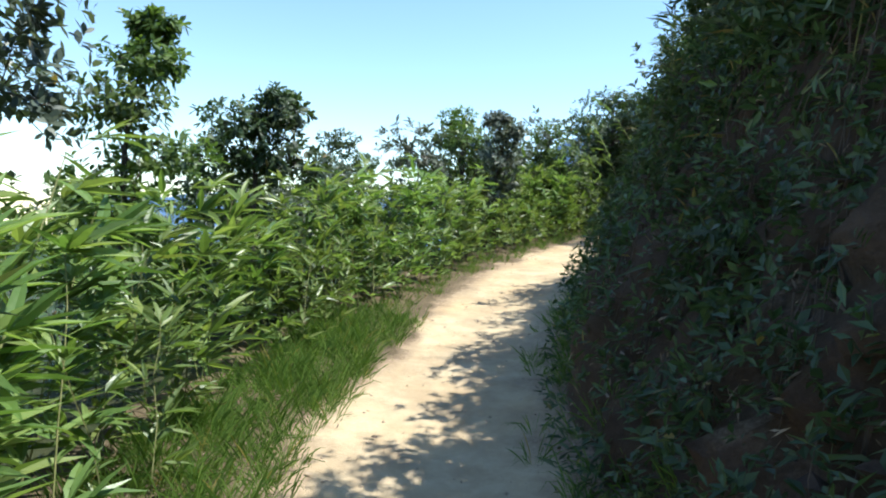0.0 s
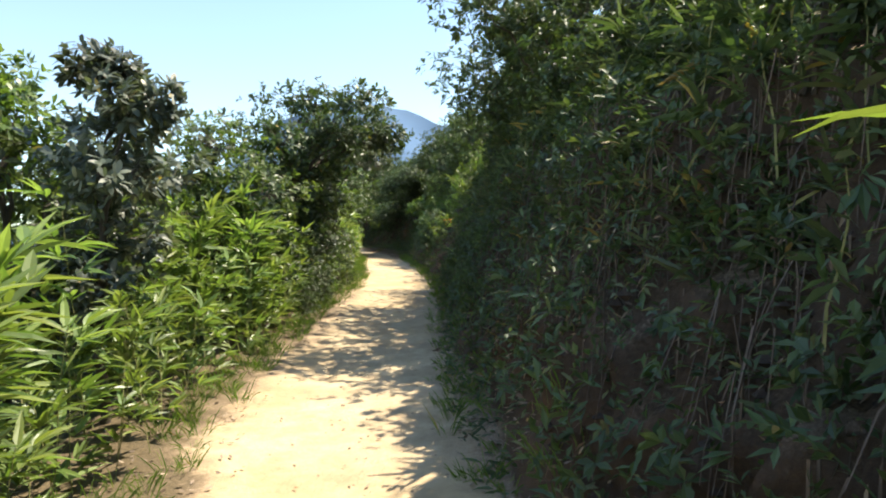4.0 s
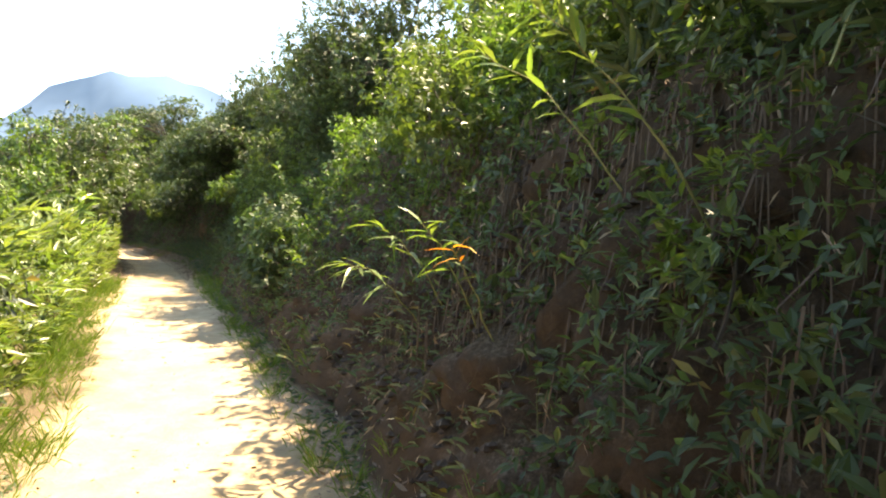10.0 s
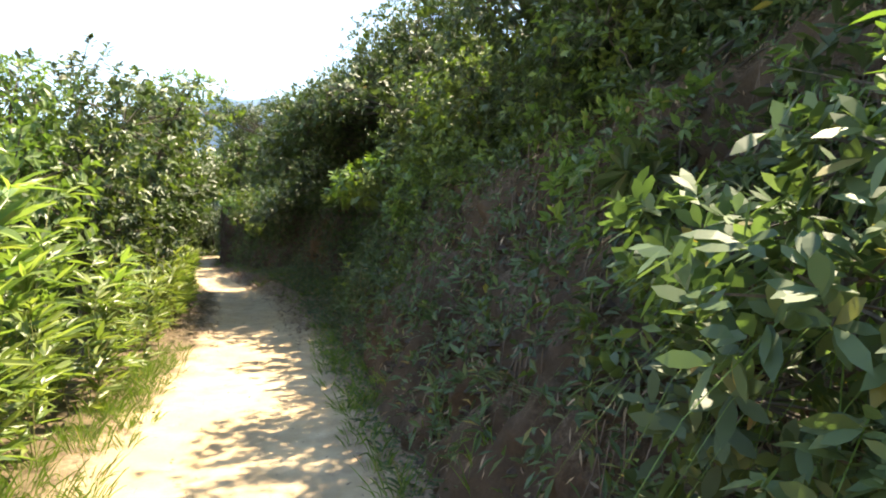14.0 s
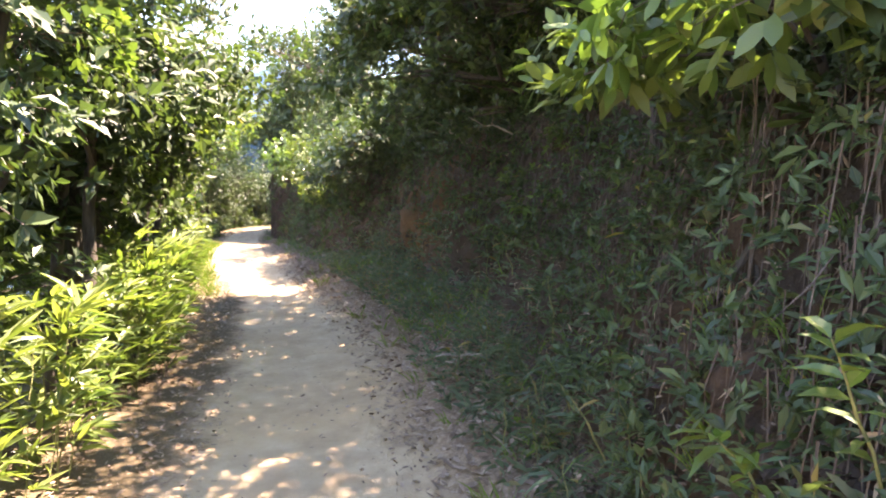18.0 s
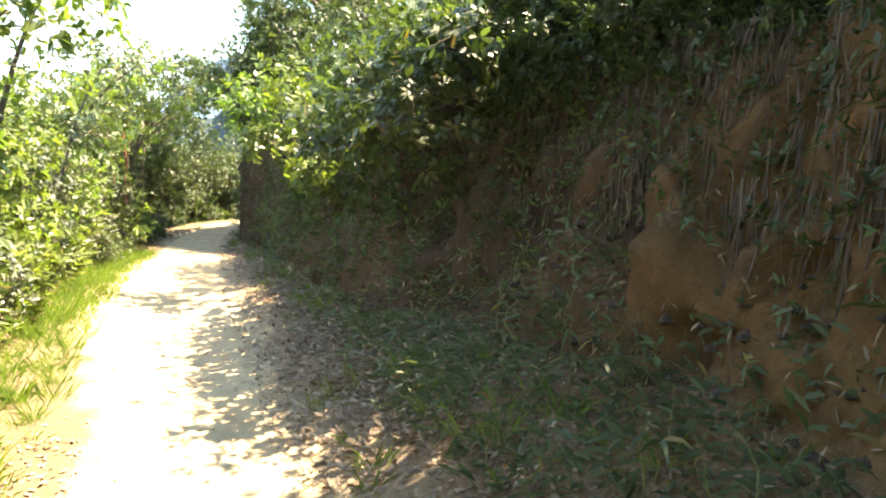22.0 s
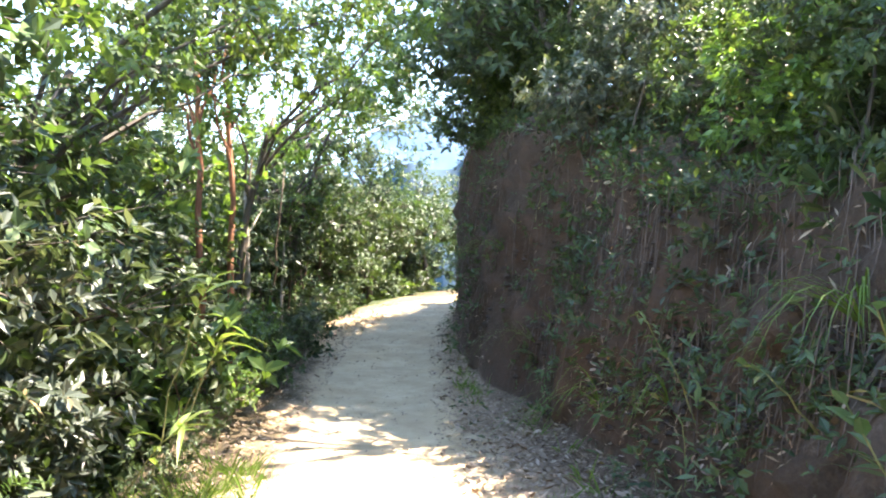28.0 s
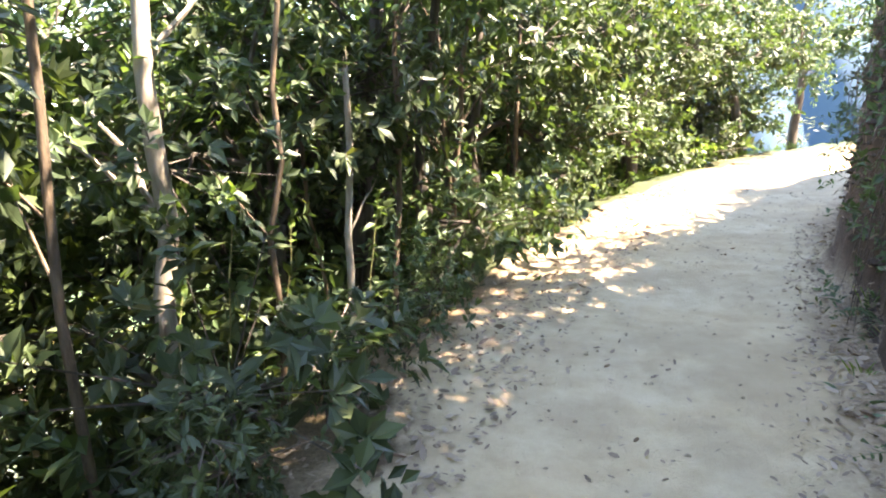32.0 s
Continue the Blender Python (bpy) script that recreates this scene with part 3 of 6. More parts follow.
def broadleaf(name, label, category, limbs, tall, spread, stem_r, leaf, leaf_l, leaf_w, tips, per, bark="bark", low=0.45, ball_r=(0.34, 0.34, 0.3), trunk=0.0, fold=0.0,
              shape=(0.35, 0.36, 0.72, 0.5), lean=(0.0, 0.0)):
    """A shrub or tree: a base with stems or one trunk, limbs, and a clump of leaves on each limb."""
    thing = tagged(new(name), label, category)
    root = np.zeros(3)
    fork = root.copy()
    if trunk:
        fork = np.array((lean[0], lean[1], trunk))
        m = Mesh()
        line = curve_to((0, 0, -0.15), fork, 0, 0.009 * trunk, 8)
        line[:, 0] += 0.05 * trunk * np.sin(np.linspace(0, 3.3, 8)) * rng.uniform(-1, 1)
        m.tube(line, np.linspace(stem_r * 1.25, stem_r * 0.7, 8), 8)
        part("trunk", m, bark, thing, smooth=True)
    for i in range(limbs):
        ang = i * 2.399 + rng.uniform(-0.3, 0.3)
        lev = low + (1 - low) * (i + 0.5) / limbs
        reach = spread * (1.15 - 0.75 * ((lev - low) / (1 - low)) ** 1.6) * rng.uniform(0.75, 1.1) * (0.25 if i == limbs - 1 else 1)
        end = np.array((math.cos(ang) * reach + fork[0], math.sin(ang) * reach + fork[1], tall * (lev if not trunk else low + (lev - low) * 0.82)))
        start = fork if trunk and end[2] > trunk else (np.array((fork[0], fork[1], 0)) * 0.6 + np.array((0, 0, max(0.0, end[2] * 0.6))) if trunk else np.array((rng.uniform(-.06, .06), rng.uniform(-.06, .06), -0.1)))
        m = Mesh()
        r0 = stem_r * (0.5 if trunk else 0.7) * rng.uniform(0.7, 1.0)
        m.tube(curve_to(start, end, 0.06 * tall, 0.035 * tall * 0.5, 6), np.linspace(r0, r0 * 0.3, 6), 5)
        wood = Mesh()
        leafy = Mesh()
        rad = np.array(ball_r) * rng.uniform(0.85, 1.2)
        foliage_ball(leafy, m, end, rad, tips, per, leaf_l, leaf_w, fold=fold, shape=shape)
        mid = start + (end - start) * 0.62
        foliage_ball(leafy, None, mid + rng.normal(0, 0.05, 3), rad * 0.75, tips // 2, per, leaf_l, leaf_w, fold=fold, shape=shape)
        limb = part("limb", m, bark, thing)
        part("foliage", leafy, leaf, limb, kind="stuff")
    return thing


def bamboo(name, label, culms, tall, leaf, leaf_l, leaf_w, sprays, per, lean=0.3, spread=0.22, fold=0.16, droop=(0.1, 0.55)):
    """A clump of dwarf bamboo: thin culms with fans of long leaves."""
    thing = tagged(new(name), label, "bamboo")
    for i in range(culms):
        ang = i * 2.399 + rng.uniform(-0.4, 0.4)
        r = spread * math.sqrt((i + 0.5) / culms)
        foot = np.array((math.cos(ang) * r, math.sin(ang) * r, -0.08))
        h = tall * rng.uniform(0.72, 1.08)
        out = lean * rng.uniform(0.3, 1.3) * h
        top = foot + np.array((math.cos(ang) * out, math.sin(ang) * out, h))
        line = curve_to(foot, top, 0.08 * h, 0.012, 6)
        m = Mesh()
        m.tube(line, np.linspace(0.006, 0.0025, 6), 3)
        leafy = Mesh()
        pos, way = [], []
        for k in range(sprays):
            u = 0.12 + 0.88 * (k + rng.uniform(0, 0.9)) / sprays
            at = np.array([np.interp(u, np.linspace(0, 1, 6), line[:, c]) for c in range(3)])
            a2 = ang + rng.normal(0, 1.1)
            br = np.array((math.cos(a2), math.sin(a2), rng.uniform(0.1, 0.9)))
            tip = at + unit(br) * rng.uniform(0.06, 0.2)
            leafy.tube(np.stack([at, tip]), (0.002, 0.0012), 3)
            for q in range(per):
                fan = (q / (per - 1) - 0.5) * (1.7 if droop[1] < 0.4 else 2.2)
                c, s_ = math.cos(a2 + fan), math.sin(a2 + fan)
                pos.append(tip - unit(br) * 0.05 * abs(fan) * rng.uniform(0.2, 1))
                way.append((c, s_, (rng.uniform(-0.1, 1.1) if droop[1] < 0.4 else rng.uniform(-0.35, 0.75)) * (1.15 - 0.3 * abs(fan))))
        n = len(pos)
        ln = leaf_l * rng.uniform(0.6, 1.2, n)
        leafy.leaves(pos, way, np.array((0, 0, 1.0)) + rng.normal(0, 0.35, (n, 3)), ln, leaf_w * ln / leaf_l, rng.uniform(*droop, n), fold, (0.22, 0.5, 0.6, 0.4))
        culm = part("culm", m, "culm", thing)
        part("leaf_spray", leafy, leaf, culm, kind="stuff")
    return thing


def fern(name, label, fronds, length, material="fern_leaf", pinna=0.075, pairs=13):
    thing = tagged(new(name), label, "fern")
    for i in range(fronds):
        ang = i * 2.399 + rng.uniform(-0.3, 0.3)
        ln = length * rng.uniform(0.7, 1.1)
        u = np.linspace(0, 1, 8)
        el = rng.uniform(0.5, 0.95)
        line = np.stack([math.cos(ang) * ln * u * (1 - 0.2 * u), math.sin(ang) * ln * u * (1 - 0.2 * u), ln * (el * u - 0.75 * u ** 2) - 0.03], 1)
        m = Mesh()
        m.tube(line, np.linspace(0.004, 0.001, 8), 3)
        pu = np.repeat(np.linspace(0.18, 0.98, pairs), 2)
        side = np.tile((1.0, -1.0), pairs)
        at = np.stack([np.interp(pu, u, line[:, c]) for c in range(3)], 1)
        tang = unit(np.stack([np.interp(pu, u, np.gradient(line[:, c])) for c in range(3)], 1))
        lat = unit(np.cross(tang, (0, 0, 1.0))) * side[:, None]
        size = pinna * np.sin(np.clip(pu * 1.15, 0, 1) * np.pi * 0.93 + 0.2) ** 0.7 + 0.012
        m.leaves(at, lat + tang * 0.35, np.array((0, 0, 1.0)) + rng.normal(0, 0.15, (len(at), 3)), size, 0.017, 0.25)
        part("frond", m, material, thing)
    return thing


def seedling(name, label, stems, tall, leaf, leaf_l, leaf_w, per, category="plant"):
    """A low plant with a few stems, each with large separate leaves."""
    thing = tagged(new(name), label, category)
    for i in range(stems):
        ang = i * 2.399 + rng.uniform(-0.5, 0.5)
        h = tall * rng.uniform(0.6, 1.1)
        end = np.array((math.cos(ang) * h * 0.35, math.sin(ang) * h * 0.35, h))
        m = Mesh()
        line = curve_to((0, 0, -0.05), end, 0.05, 0.01, 6)
        m.tube(line, np.linspace(0.006, 0.0025, 6), 4)
        stem = part("stem", m, "culm", thing)
        lf = Mesh()
        pos = np.stack([np.interp(np.linspace(0.45, 1, per), np.linspace(0, 1, 6), line[:, c]) for c in range(3)], 1)
        a = np.arange(per) * 2.4 + ang
        way = np.stack([np.cos(a), np.sin(a), rng.uniform(0.0, 0.9, per)], 1)
        ln = leaf_l * rng.uniform(0.65, 1.15, per)
        lf.leaves(pos, way, np.array((0, 0, 1.0)) + rng.normal(0, 0.2, (per, 3)), ln, ln * leaf_w, rng.uniform(0.1, 0.5, per), 0.12, (0.33, 0.42, 0.7, 0.4))
        part("leaves", lf, leaf, stem)
    return thing


def sample_of(ob):
    """Some corners of a plant's leaves, in its own space."""
    got = [np.array([v.co for v in c.data.vertices])[::7] for c in ob.children_recursive if c.data and len(c.data.vertices) > 60]
    got = np.concatenate(got) if got else np.zeros((1, 3))
    return got[::max(1, len(got) // 500)]


def in_the_way(pts, s, d, turn, size, lean):
    """Which share of a plant would hang into the space that walkers keep clear."""
    a, b = radians(turn), radians(lean)
    x, y = pts[:, 0] * math.cos(a) - pts[:, 1] * math.sin(a), pts[:, 0] * math.sin(a) + pts[:, 1] * math.cos(a)
    x, y, z = x * size, y * size, pts[:, 2] * size
    c, n = centre_at(s)
    across = x * n[0] + y * n[1]
    across, z = across * math.cos(b) + z * math.sin(b), z * math.cos(b) - across * math.sin(b)
    z = z + float(height(s, d)) - c[2]
    w = np.abs(across + d)
    return float(np.mean(((w < 0.82) & (z > 0.3) & (z < 2.35)) | ((w < 0.5) & (z > 0.05) & (z < 2.6))))


PLACED = []


class Kind:
    """One pattern of a plant, set out again and again."""

    def __init__(self, *makers, group=""):
        self.made, self.makers, self.used, self.group = [], makers, 0, group
        self.reach = {}

    def put(self, s, d, size=1.0, turn=None, lean=0.0, up=0.0, label=""):
        if self.used < len(self.makers):
            ob = self.makers[self.used]()
            self.made.append(ob)
            fresh = True
        else:
            ob, fresh = self.made[int(rng.integers(len(self.made)))], False
        self.used += 1
        if ob.name not in self.reach:
            self.reach[ob.name] = sample_of(ob)
        fixed = turn is not None
        turn = rng.uniform(0, 360) if turn is None else turn
        for step in range(10):
            share, best = min((in_the_way(self.reach[ob.name], s, d, turn + k * 45, size, lean), turn + k * 45) for k in range(1 if fixed else 8))
            if share <= 0.004:
                break
            d += 0.12 if d > 0 else -0.12
        turn = best
        p, z = xy(s, d), float(height(s, d))
        tip = Matrix.Rotation(radians(lean), 4, Vector((FAR_SIDE[1], -FAR_SIDE[0], 0)))
        m = Matrix.Translation((p[0], p[1], z + up)) @ tip @ Matrix.Rotation(radians(turn), 4, "Z") @ Matrix.Diagonal((size, size, size * rng.uniform(0.92, 1.1), 1))
        if fresh:
            ob.matrix_basis = m
        else:
            ob = copy_plain(ob, m)
        tagged(ob, label, group=self.group)
        PLACED.append(ob)
        return ob


def copy_plain(ob, m):
    keep = ob.matrix_basis.copy()
    ob.matrix_basis = Matrix.Identity(4)
    c = copy_thing(ob, m)
    ob.matrix_basis = keep
    c.matrix_basis = m
    return c


def jitter(a):
    return float(rng.uniform(-a, a))


# ---- kinds of plants ----
hedge = Kind(*[(lambda i=i: bamboo("bamboo_clump", "dense clump of bright green broad-leaved dwarf bamboo", 2, 1.5, "bamboo_leaf", 0.27, 0.05, 14, 5, fold=0.2, droop=(0.0, 0.25))) for i in range(5)],
             group="bamboo hedge along the trail")
dim_bamboo = Kind(*[(lambda i=i: bamboo("bamboo_thicket", "bamboo with leaf colour darkened for shade and some dry leaves", 2, 1.2, "bamboo_leaf_shade", 0.2, 0.03, 10, 5, lean=0.55, fold=0)) for i in range(4)],
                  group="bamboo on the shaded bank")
low_bamboo = Kind(*[(lambda i=i: bamboo("bamboo_tuft", "low tuft of narrow-leaved bamboo grass", 2, 0.5, "bamboo_leaf_shade", 0.15, 0.02, 7, 4, lean=0.6, fold=0)) for i in range(3)],
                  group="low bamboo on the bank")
hung_bamboo = Kind(*[(lambda i=i: bamboo("hanging_bamboo", "broad-leaved bamboo hanging from the bank, leaf colour darkened for shade", 2, 0.95, "bamboo_leaf_shade", 0.25, 0.038, 9, 5, lean=0.7)) for i in range(4)],
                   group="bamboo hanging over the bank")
FULL = dict(low=0.2, ball_r=(0.52, 0.52, 0.5))
near_shrub = Kind(*[(lambda i=i: broadleaf("leafy_shrub", "small dark green shrub with pointed glossy leaves", "shrub", 2, 0.9, 0.3, 0.014, "glossy_leaf", 0.078, 0.4, 26, 7, low=0.25, ball_r=(0.34, 0.34, 0.32), fold=0.12, shape=(0.32, 0.38, 0.68, 0.36))) for i in range(3)],
                  group="low shrubs at the trail's edge")
bright_shrub = Kind(*[(lambda i=i: broadleaf("shrub", "leafy broadleaf shrub in the sunlit yellow-green leaf colour", "shrub", 2, 1.6, 0.42, 0.03, "bright_leaf", 0.086, 0.42, 105, 8, shape="plain", **FULL)) for i in range(4)],
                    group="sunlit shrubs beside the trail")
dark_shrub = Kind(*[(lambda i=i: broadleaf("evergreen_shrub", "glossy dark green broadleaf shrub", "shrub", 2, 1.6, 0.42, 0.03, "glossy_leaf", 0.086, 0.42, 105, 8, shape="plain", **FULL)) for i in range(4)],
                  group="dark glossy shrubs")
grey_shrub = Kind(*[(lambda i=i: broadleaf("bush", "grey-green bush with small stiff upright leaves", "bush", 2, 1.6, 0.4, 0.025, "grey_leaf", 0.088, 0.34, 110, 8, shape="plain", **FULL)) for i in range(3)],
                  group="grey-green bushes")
# one bank shrub twice: leaf colour for shade, then for sun
bank_shrub = Kind(*[(lambda i=i: broadleaf("bank_shrub", "broadleaf shrub hanging on the earth bank in the shaded leaf colour", "shrub", 1, 0.75, 0.6, 0.016, "glossy_leaf", 0.07, 0.36, 52, 7, low=0.3, ball_r=(0.4, 0.4, 0.34), shape="plain")) for i in range(4)],
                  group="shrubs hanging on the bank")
lit_bank_shrub = Kind(*[(lambda i=i: broadleaf("bank_shrub", "leafy shrub on the earth bank in the sunlit yellow-green leaf colour", "shrub", 1, 0.75, 0.6, 0.016, "bright_leaf", 0.075, 0.38, 52, 7, low=0.3, ball_r=(0.4, 0.4, 0.34), shape="plain")) for i in range(3)],
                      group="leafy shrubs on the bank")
big_leaf = Kind(*[(lambda i=i: broadleaf("big_leaved_shrub", "shrub with large glossy spoon-shaped leaves", "shrub", 4, 1.3, 0.45, 0.02, "glossy_leaf", 0.15, 0.34, 14, 8, low=0.35, ball_r=(0.34, 0.34, 0.3), fold=0.1)) for i in range(2)],
                group="large-leaved shrubs")
TREE = dict(shape="plain", trunk=1.2)
sun_tree = Kind(*[(lambda i=i: broadleaf("tree", "small broadleaf tree with a lumpy bright green crown", "tree", 5, 3.2, 0.9, 0.07, "bright_leaf", 0.088, 0.42, 120, 8, low=0.32, ball_r=(0.66, 0.66, 0.56), lean=(0.15, 0.1), **TREE)) for i in range(3)],
                group="small trees by the trail")
dark_tree = Kind(*[(lambda i=i: broadleaf("evergreen_tree", "dense dark green evergreen tree with a rounded crown", "tree", 5, 3.3, 0.95, 0.075, "glossy_leaf", 0.09, 0.42, 120, 8, low=0.32, ball_r=(0.7, 0.7, 0.6), lean=(0.1, -0.15), **TREE)) for i in range(3)],
                 group="dark evergreen trees")
thin_tree = Kind(*[(lambda i=i: broadleaf("slender_tree", "slender woodland tree with a bare trunk and thin crown", "tree", 5, 4.4, 1.0, 0.045, "glossy_leaf", 0.095, 0.38, 42, 7, low=0.42, shape="plain", ball_r=(0.55, 0.55, 0.45), trunk=2.2, lean=(0.25, 0.1))) for i in range(3)],
                 group="slender trees below the trail")
bank_tree = Kind(*[(lambda i=i: broadleaf("evergreen_bush", "dense dark evergreen on the bank's top, some added for shade", "tree", 5, 3.0, 0.85, 0.05, "glossy_leaf", 0.087, 0.4, 120, 8, low=0.14, ball_r=(0.72, 0.72, 0.62), shape="plain", trunk=0.5)) for i in range(3)],
                 group="evergreens on top of the bank")
ferns = Kind(*[(lambda i=i: fern("fern", "green fern with arching fronds on the bank", 4, 0.5)) for i in range(3)], group="ferns on the bank")
plants = Kind(*[(lambda i=i: seedling("seedling", "young broad-leaved plant on the bank", 2, 0.4, "fern_leaf", 0.16, 0.36, 7)) for i in range(3)], group="young plants on the bank")

# ---- left of the trail: bamboo hedge, shrubs and small trees ----
for s in np.arange(-1.5, 17.2, 0.45):
    for row, d in enumerate((-1.12, -1.5, -2.05, -2.7)):
        if (14.6 < s and row > 1) or (14.9 < s and row == 0) or (3.4 < s < 4.6 and row == 0) or (row == 3 and (s > 4 or int(s * 2) % 2)) or (row == 2 and s > 9 and int(s * 2) % 2):
            continue
        hedge.put(s + jitter(0.15), d + jitter(0.15) - (0.1 if s < 2 else 0), (0.8 if s < 2.3 else 0.62, 0.9, 0.98, 1.0)[row] * rng.uniform(0.88, 1.1) * (1.08 if s < 3 else 0.95))
for s, d, k, size in ((9.8, -3.4, dark_shrub, 1.15), (7.6, -3.0, grey_shrub, 1.05), (8.5, -3.1, bright_shrub, 1.1), (4.9, -2.7, bright_shrub, 1.0), (6.1, -2.6, dark_shrub, 0.95), (6.9, -2.8, grey_shrub, 1.0), (7.2, -5.2, dark_tree, 0.62), (5.7, -3.9, bright_shrub, 1.05), (6.6, -4.4, grey_shrub, 1.1), (7.9, -4.3, dark_shrub, 1.25), (9.2, -5.0, grey_shrub, 1.3),
                      (9.6, -3.6, grey_shrub, 1.2)):
    k.put(s, d, size)
for s, d, k, size in ((10.6, -4.4, dark_shrub, 1.5), (11.4, -3.2, grey_shrub, 1.6), (13.2, -2.6, grey_shrub, 1.3), (14.7, -1.8, sun_tree, 0.85), (15.0, -1.6, dark_shrub, 1.1),
                      (15.1, -2.7, grey_shrub, 1.9), (14.8, -3.7, dark_tree, 0.85), (10.5, -5.2, dark_tree, 0.8), (15.8, -4.4, dark_tree, 0.95), (16.5, -6.0, sun_tree, 1.0)):
    k.put(s, d, size)
for s in np.arange(15.4, 21.5, 0.42):
    dark_shrub.put(s, -1.5 + jitter(0.1), rng.uniform(0.5, 0.75))
    (hedge if int(s * 5) % 2 and s > 17.5 else near_shrub).put(s, -1.08 + jitter(0.08), rng.uniform(0.4, 0.6))
for s, d, k, size in ((18.3, -1.8, dark_tree, 1.05), (18.0, -1.75, dark_shrub, 1.15), (19.0, -1.6, grey_shrub, 1.3), (16.4, -1.85, dark_shrub, 0.9), (19.6, -2.3, dark_tree, 0.85), (20.4, -1.75, grey_shrub, 1.15), (20.9, -1.8, sun_tree, 0.8), (21.6, -2.4, bright_shrub, 1.3), (22.6, -2.1, grey_shrub, 1.4), (23.4, -2.2, bright_shrub, 1.5), (24.8, -2.2, sun_tree, 0.75),
                      (18.6, -3.4, dark_tree, 0.9), (24.2, -2.6, bright_shrub, 1.1), (25.6, -2.3, bright_shrub, 1.15), (27.0, -2.5, dark_shrub, 1.2), (28.2, -3.2, bright_shrub, 1.3), (29.6, -3.0, dark_shrub, 1.4),
                      (30.6, -2.8, sun_tree, 0.85)):
    k.put(s + jitter(0.1), d, size)
for s, d, k, size in ((32.0, -2.2, bright_shrub, 1.5), (33.2, -2.4, sun_tree, 1.1), (34.6, -2.0, dark_tree, 1.2), (35.6, -2.9, dark_tree, 1.05), (36.6, -1.9, dark_tree, 1.35), (38.2, -1.9, dark_tree, 1.4), (39.0, -1.8, thin_tree, 1.05), (37.2, -2.6, thin_tree, 1.1),
                      (40.2, -2.1, dark_tree, 1.3), (41.2, -1.9, sun_tree, 1.2), (42.3, -2.4, sun_tree, 1.0), (26.4, -4.2, dark_tree, 0.8), (31.6, -4.2, sun_tree, 1.1), (23, -4.0, dark_shrub, 1.6), (36.5, -4.5, dark_tree, 1.2), (39.5, -4.5, dark_tree, 1.2), (29, -4.5, dark_shrub, 1.7)):
    k.put(s + jitter(0.1), d, size)
for s in np.arange(34.6, 40.2, 0.45):
    hedge.put(s, -1.3 + jitter(0.1), rng.uniform(0.55, 0.78))
for s, d, size in ((37.6, -1.25, 0.6), (37.95, -1.15, 0.5), (38.3, -1.2, 0.66), (38.8, -1.3, 0.7), (39.3, -1.4, 0.7), (39.9, -1.45, 0.75)):
    hedge.put(s, d, size)
    near_shrub.put(s + 0.2, d + 0.08, 0.4)
for s in [*np.arange(21.2, 33, 0.46), *np.arange(33.2, 41.2, 0.7)]:
    for row, d in enumerate((-1.3, -1.75)):
        if s > 32 and row == 1:
            continue
        hedge.put(s + jitter(0.2), d + jitter(0.1), (0.6, 0.9)[row] * rng.uniform(0.85, 1.1) * (1.2 if s > 27 else 1.0))
for s in np.arange(41.8, 55.5, 0.8):
    k = (bright_shrub, grey_shrub, bright_shrub, grey_shrub)[int(rng.integers(4))] if s < 51.5 else (grey_shrub, dark_shrub)[int(rng.integers(2))]
    if s < 53.6:
        k.put(s + jitter(0.2), -1.75 + jitter(0.15), rng.uniform(0.95, 1.25))
for s in np.arange(42.5, 58, 1.3):
    k = (sun_tree, bright_shrub, dark_tree)[int(rng.integers(3))]
    k.put(s + jitter(0.3), -3.0 + jitter(0.3), rng.uniform(0.9, 1.1) * (2.0 if k is bright_shrub else 1.15))
    if int(s) % 2:
        (dark_tree if rng.uniform() < 0.5 else sun_tree).put(s + 0.6, -5.0 + jitter(0.5), rng.uniform(0.95, 1.2))
for s in np.arange(51.5, 63.5, 0.42):
    if not 52.9 < s < 56.2:
        near_shrub.put(s + jitter(0.15), float(lerp(s, (58.4, -1.25), (58.6, -1.45), (62, -1.9), (65, -1.5))) + jitter(0.12), rng.uniform(0.5, 0.85) * (0.6 if 52.7 < s < 54.4 else 0.85))
    if not (57.6 < s < 61.2 or 53.2 < s < 55.4):
        near_shrub.put(s + jitter(0.15), (-1.7 if s < 58.5 else -2.0) + jitter(0.15), rng.uniform(0.5, 0.75) if s > 53.5 else rng.uniform(0.7, 1.15))
for s in np.arange(42.5, 50.6, 0.8):
    hedge.put(s + jitter(0.3), -1.4 + jitter(0.12), rng.uniform(0.45, 0.7))

for s, d, size in ((53.6, -1.25, 0.42), (54.2, -1.3, 0.42), (54.7, -1.35, 0.4), (55.2, -1.35, 0.4)):
    near_shrub.put(s, d, size)

# ---- woodland where the slope falls away ----
for s in np.arange(58.6, 71, 1.15):
    for d in (-2.7, -4.2):
        (thin_tree if rng.uniform() < 0.8 else dark_tree).put(s + jitter(0.45), d + jitter(0.5), rng.uniform(0.85, 1.2))
for s in np.arange(55.4, 71, 0.7):
    dark_shrub.put(s + jitter(0.3), -2.9 + jitter(0.3), rng.uniform(0.7, 0.95))
    dark_shrub.put(s + jitter(0.3), -4.4 + jitter(0.4), rng.uniform(1.1, 1.5))
    if s > 66:
        (bright_shrub, grey_shrub)[int(s) % 2].put(s, -2.9 + jitter(0.3), rng.uniform(0.9, 1.3))
for s, d in ((55.0, -3.6), (56.3, -4.4), (57.6, -3.9), (57.2, -6.0)):
    thin_tree.put(s, d, rng.uniform(1.0, 1.2))
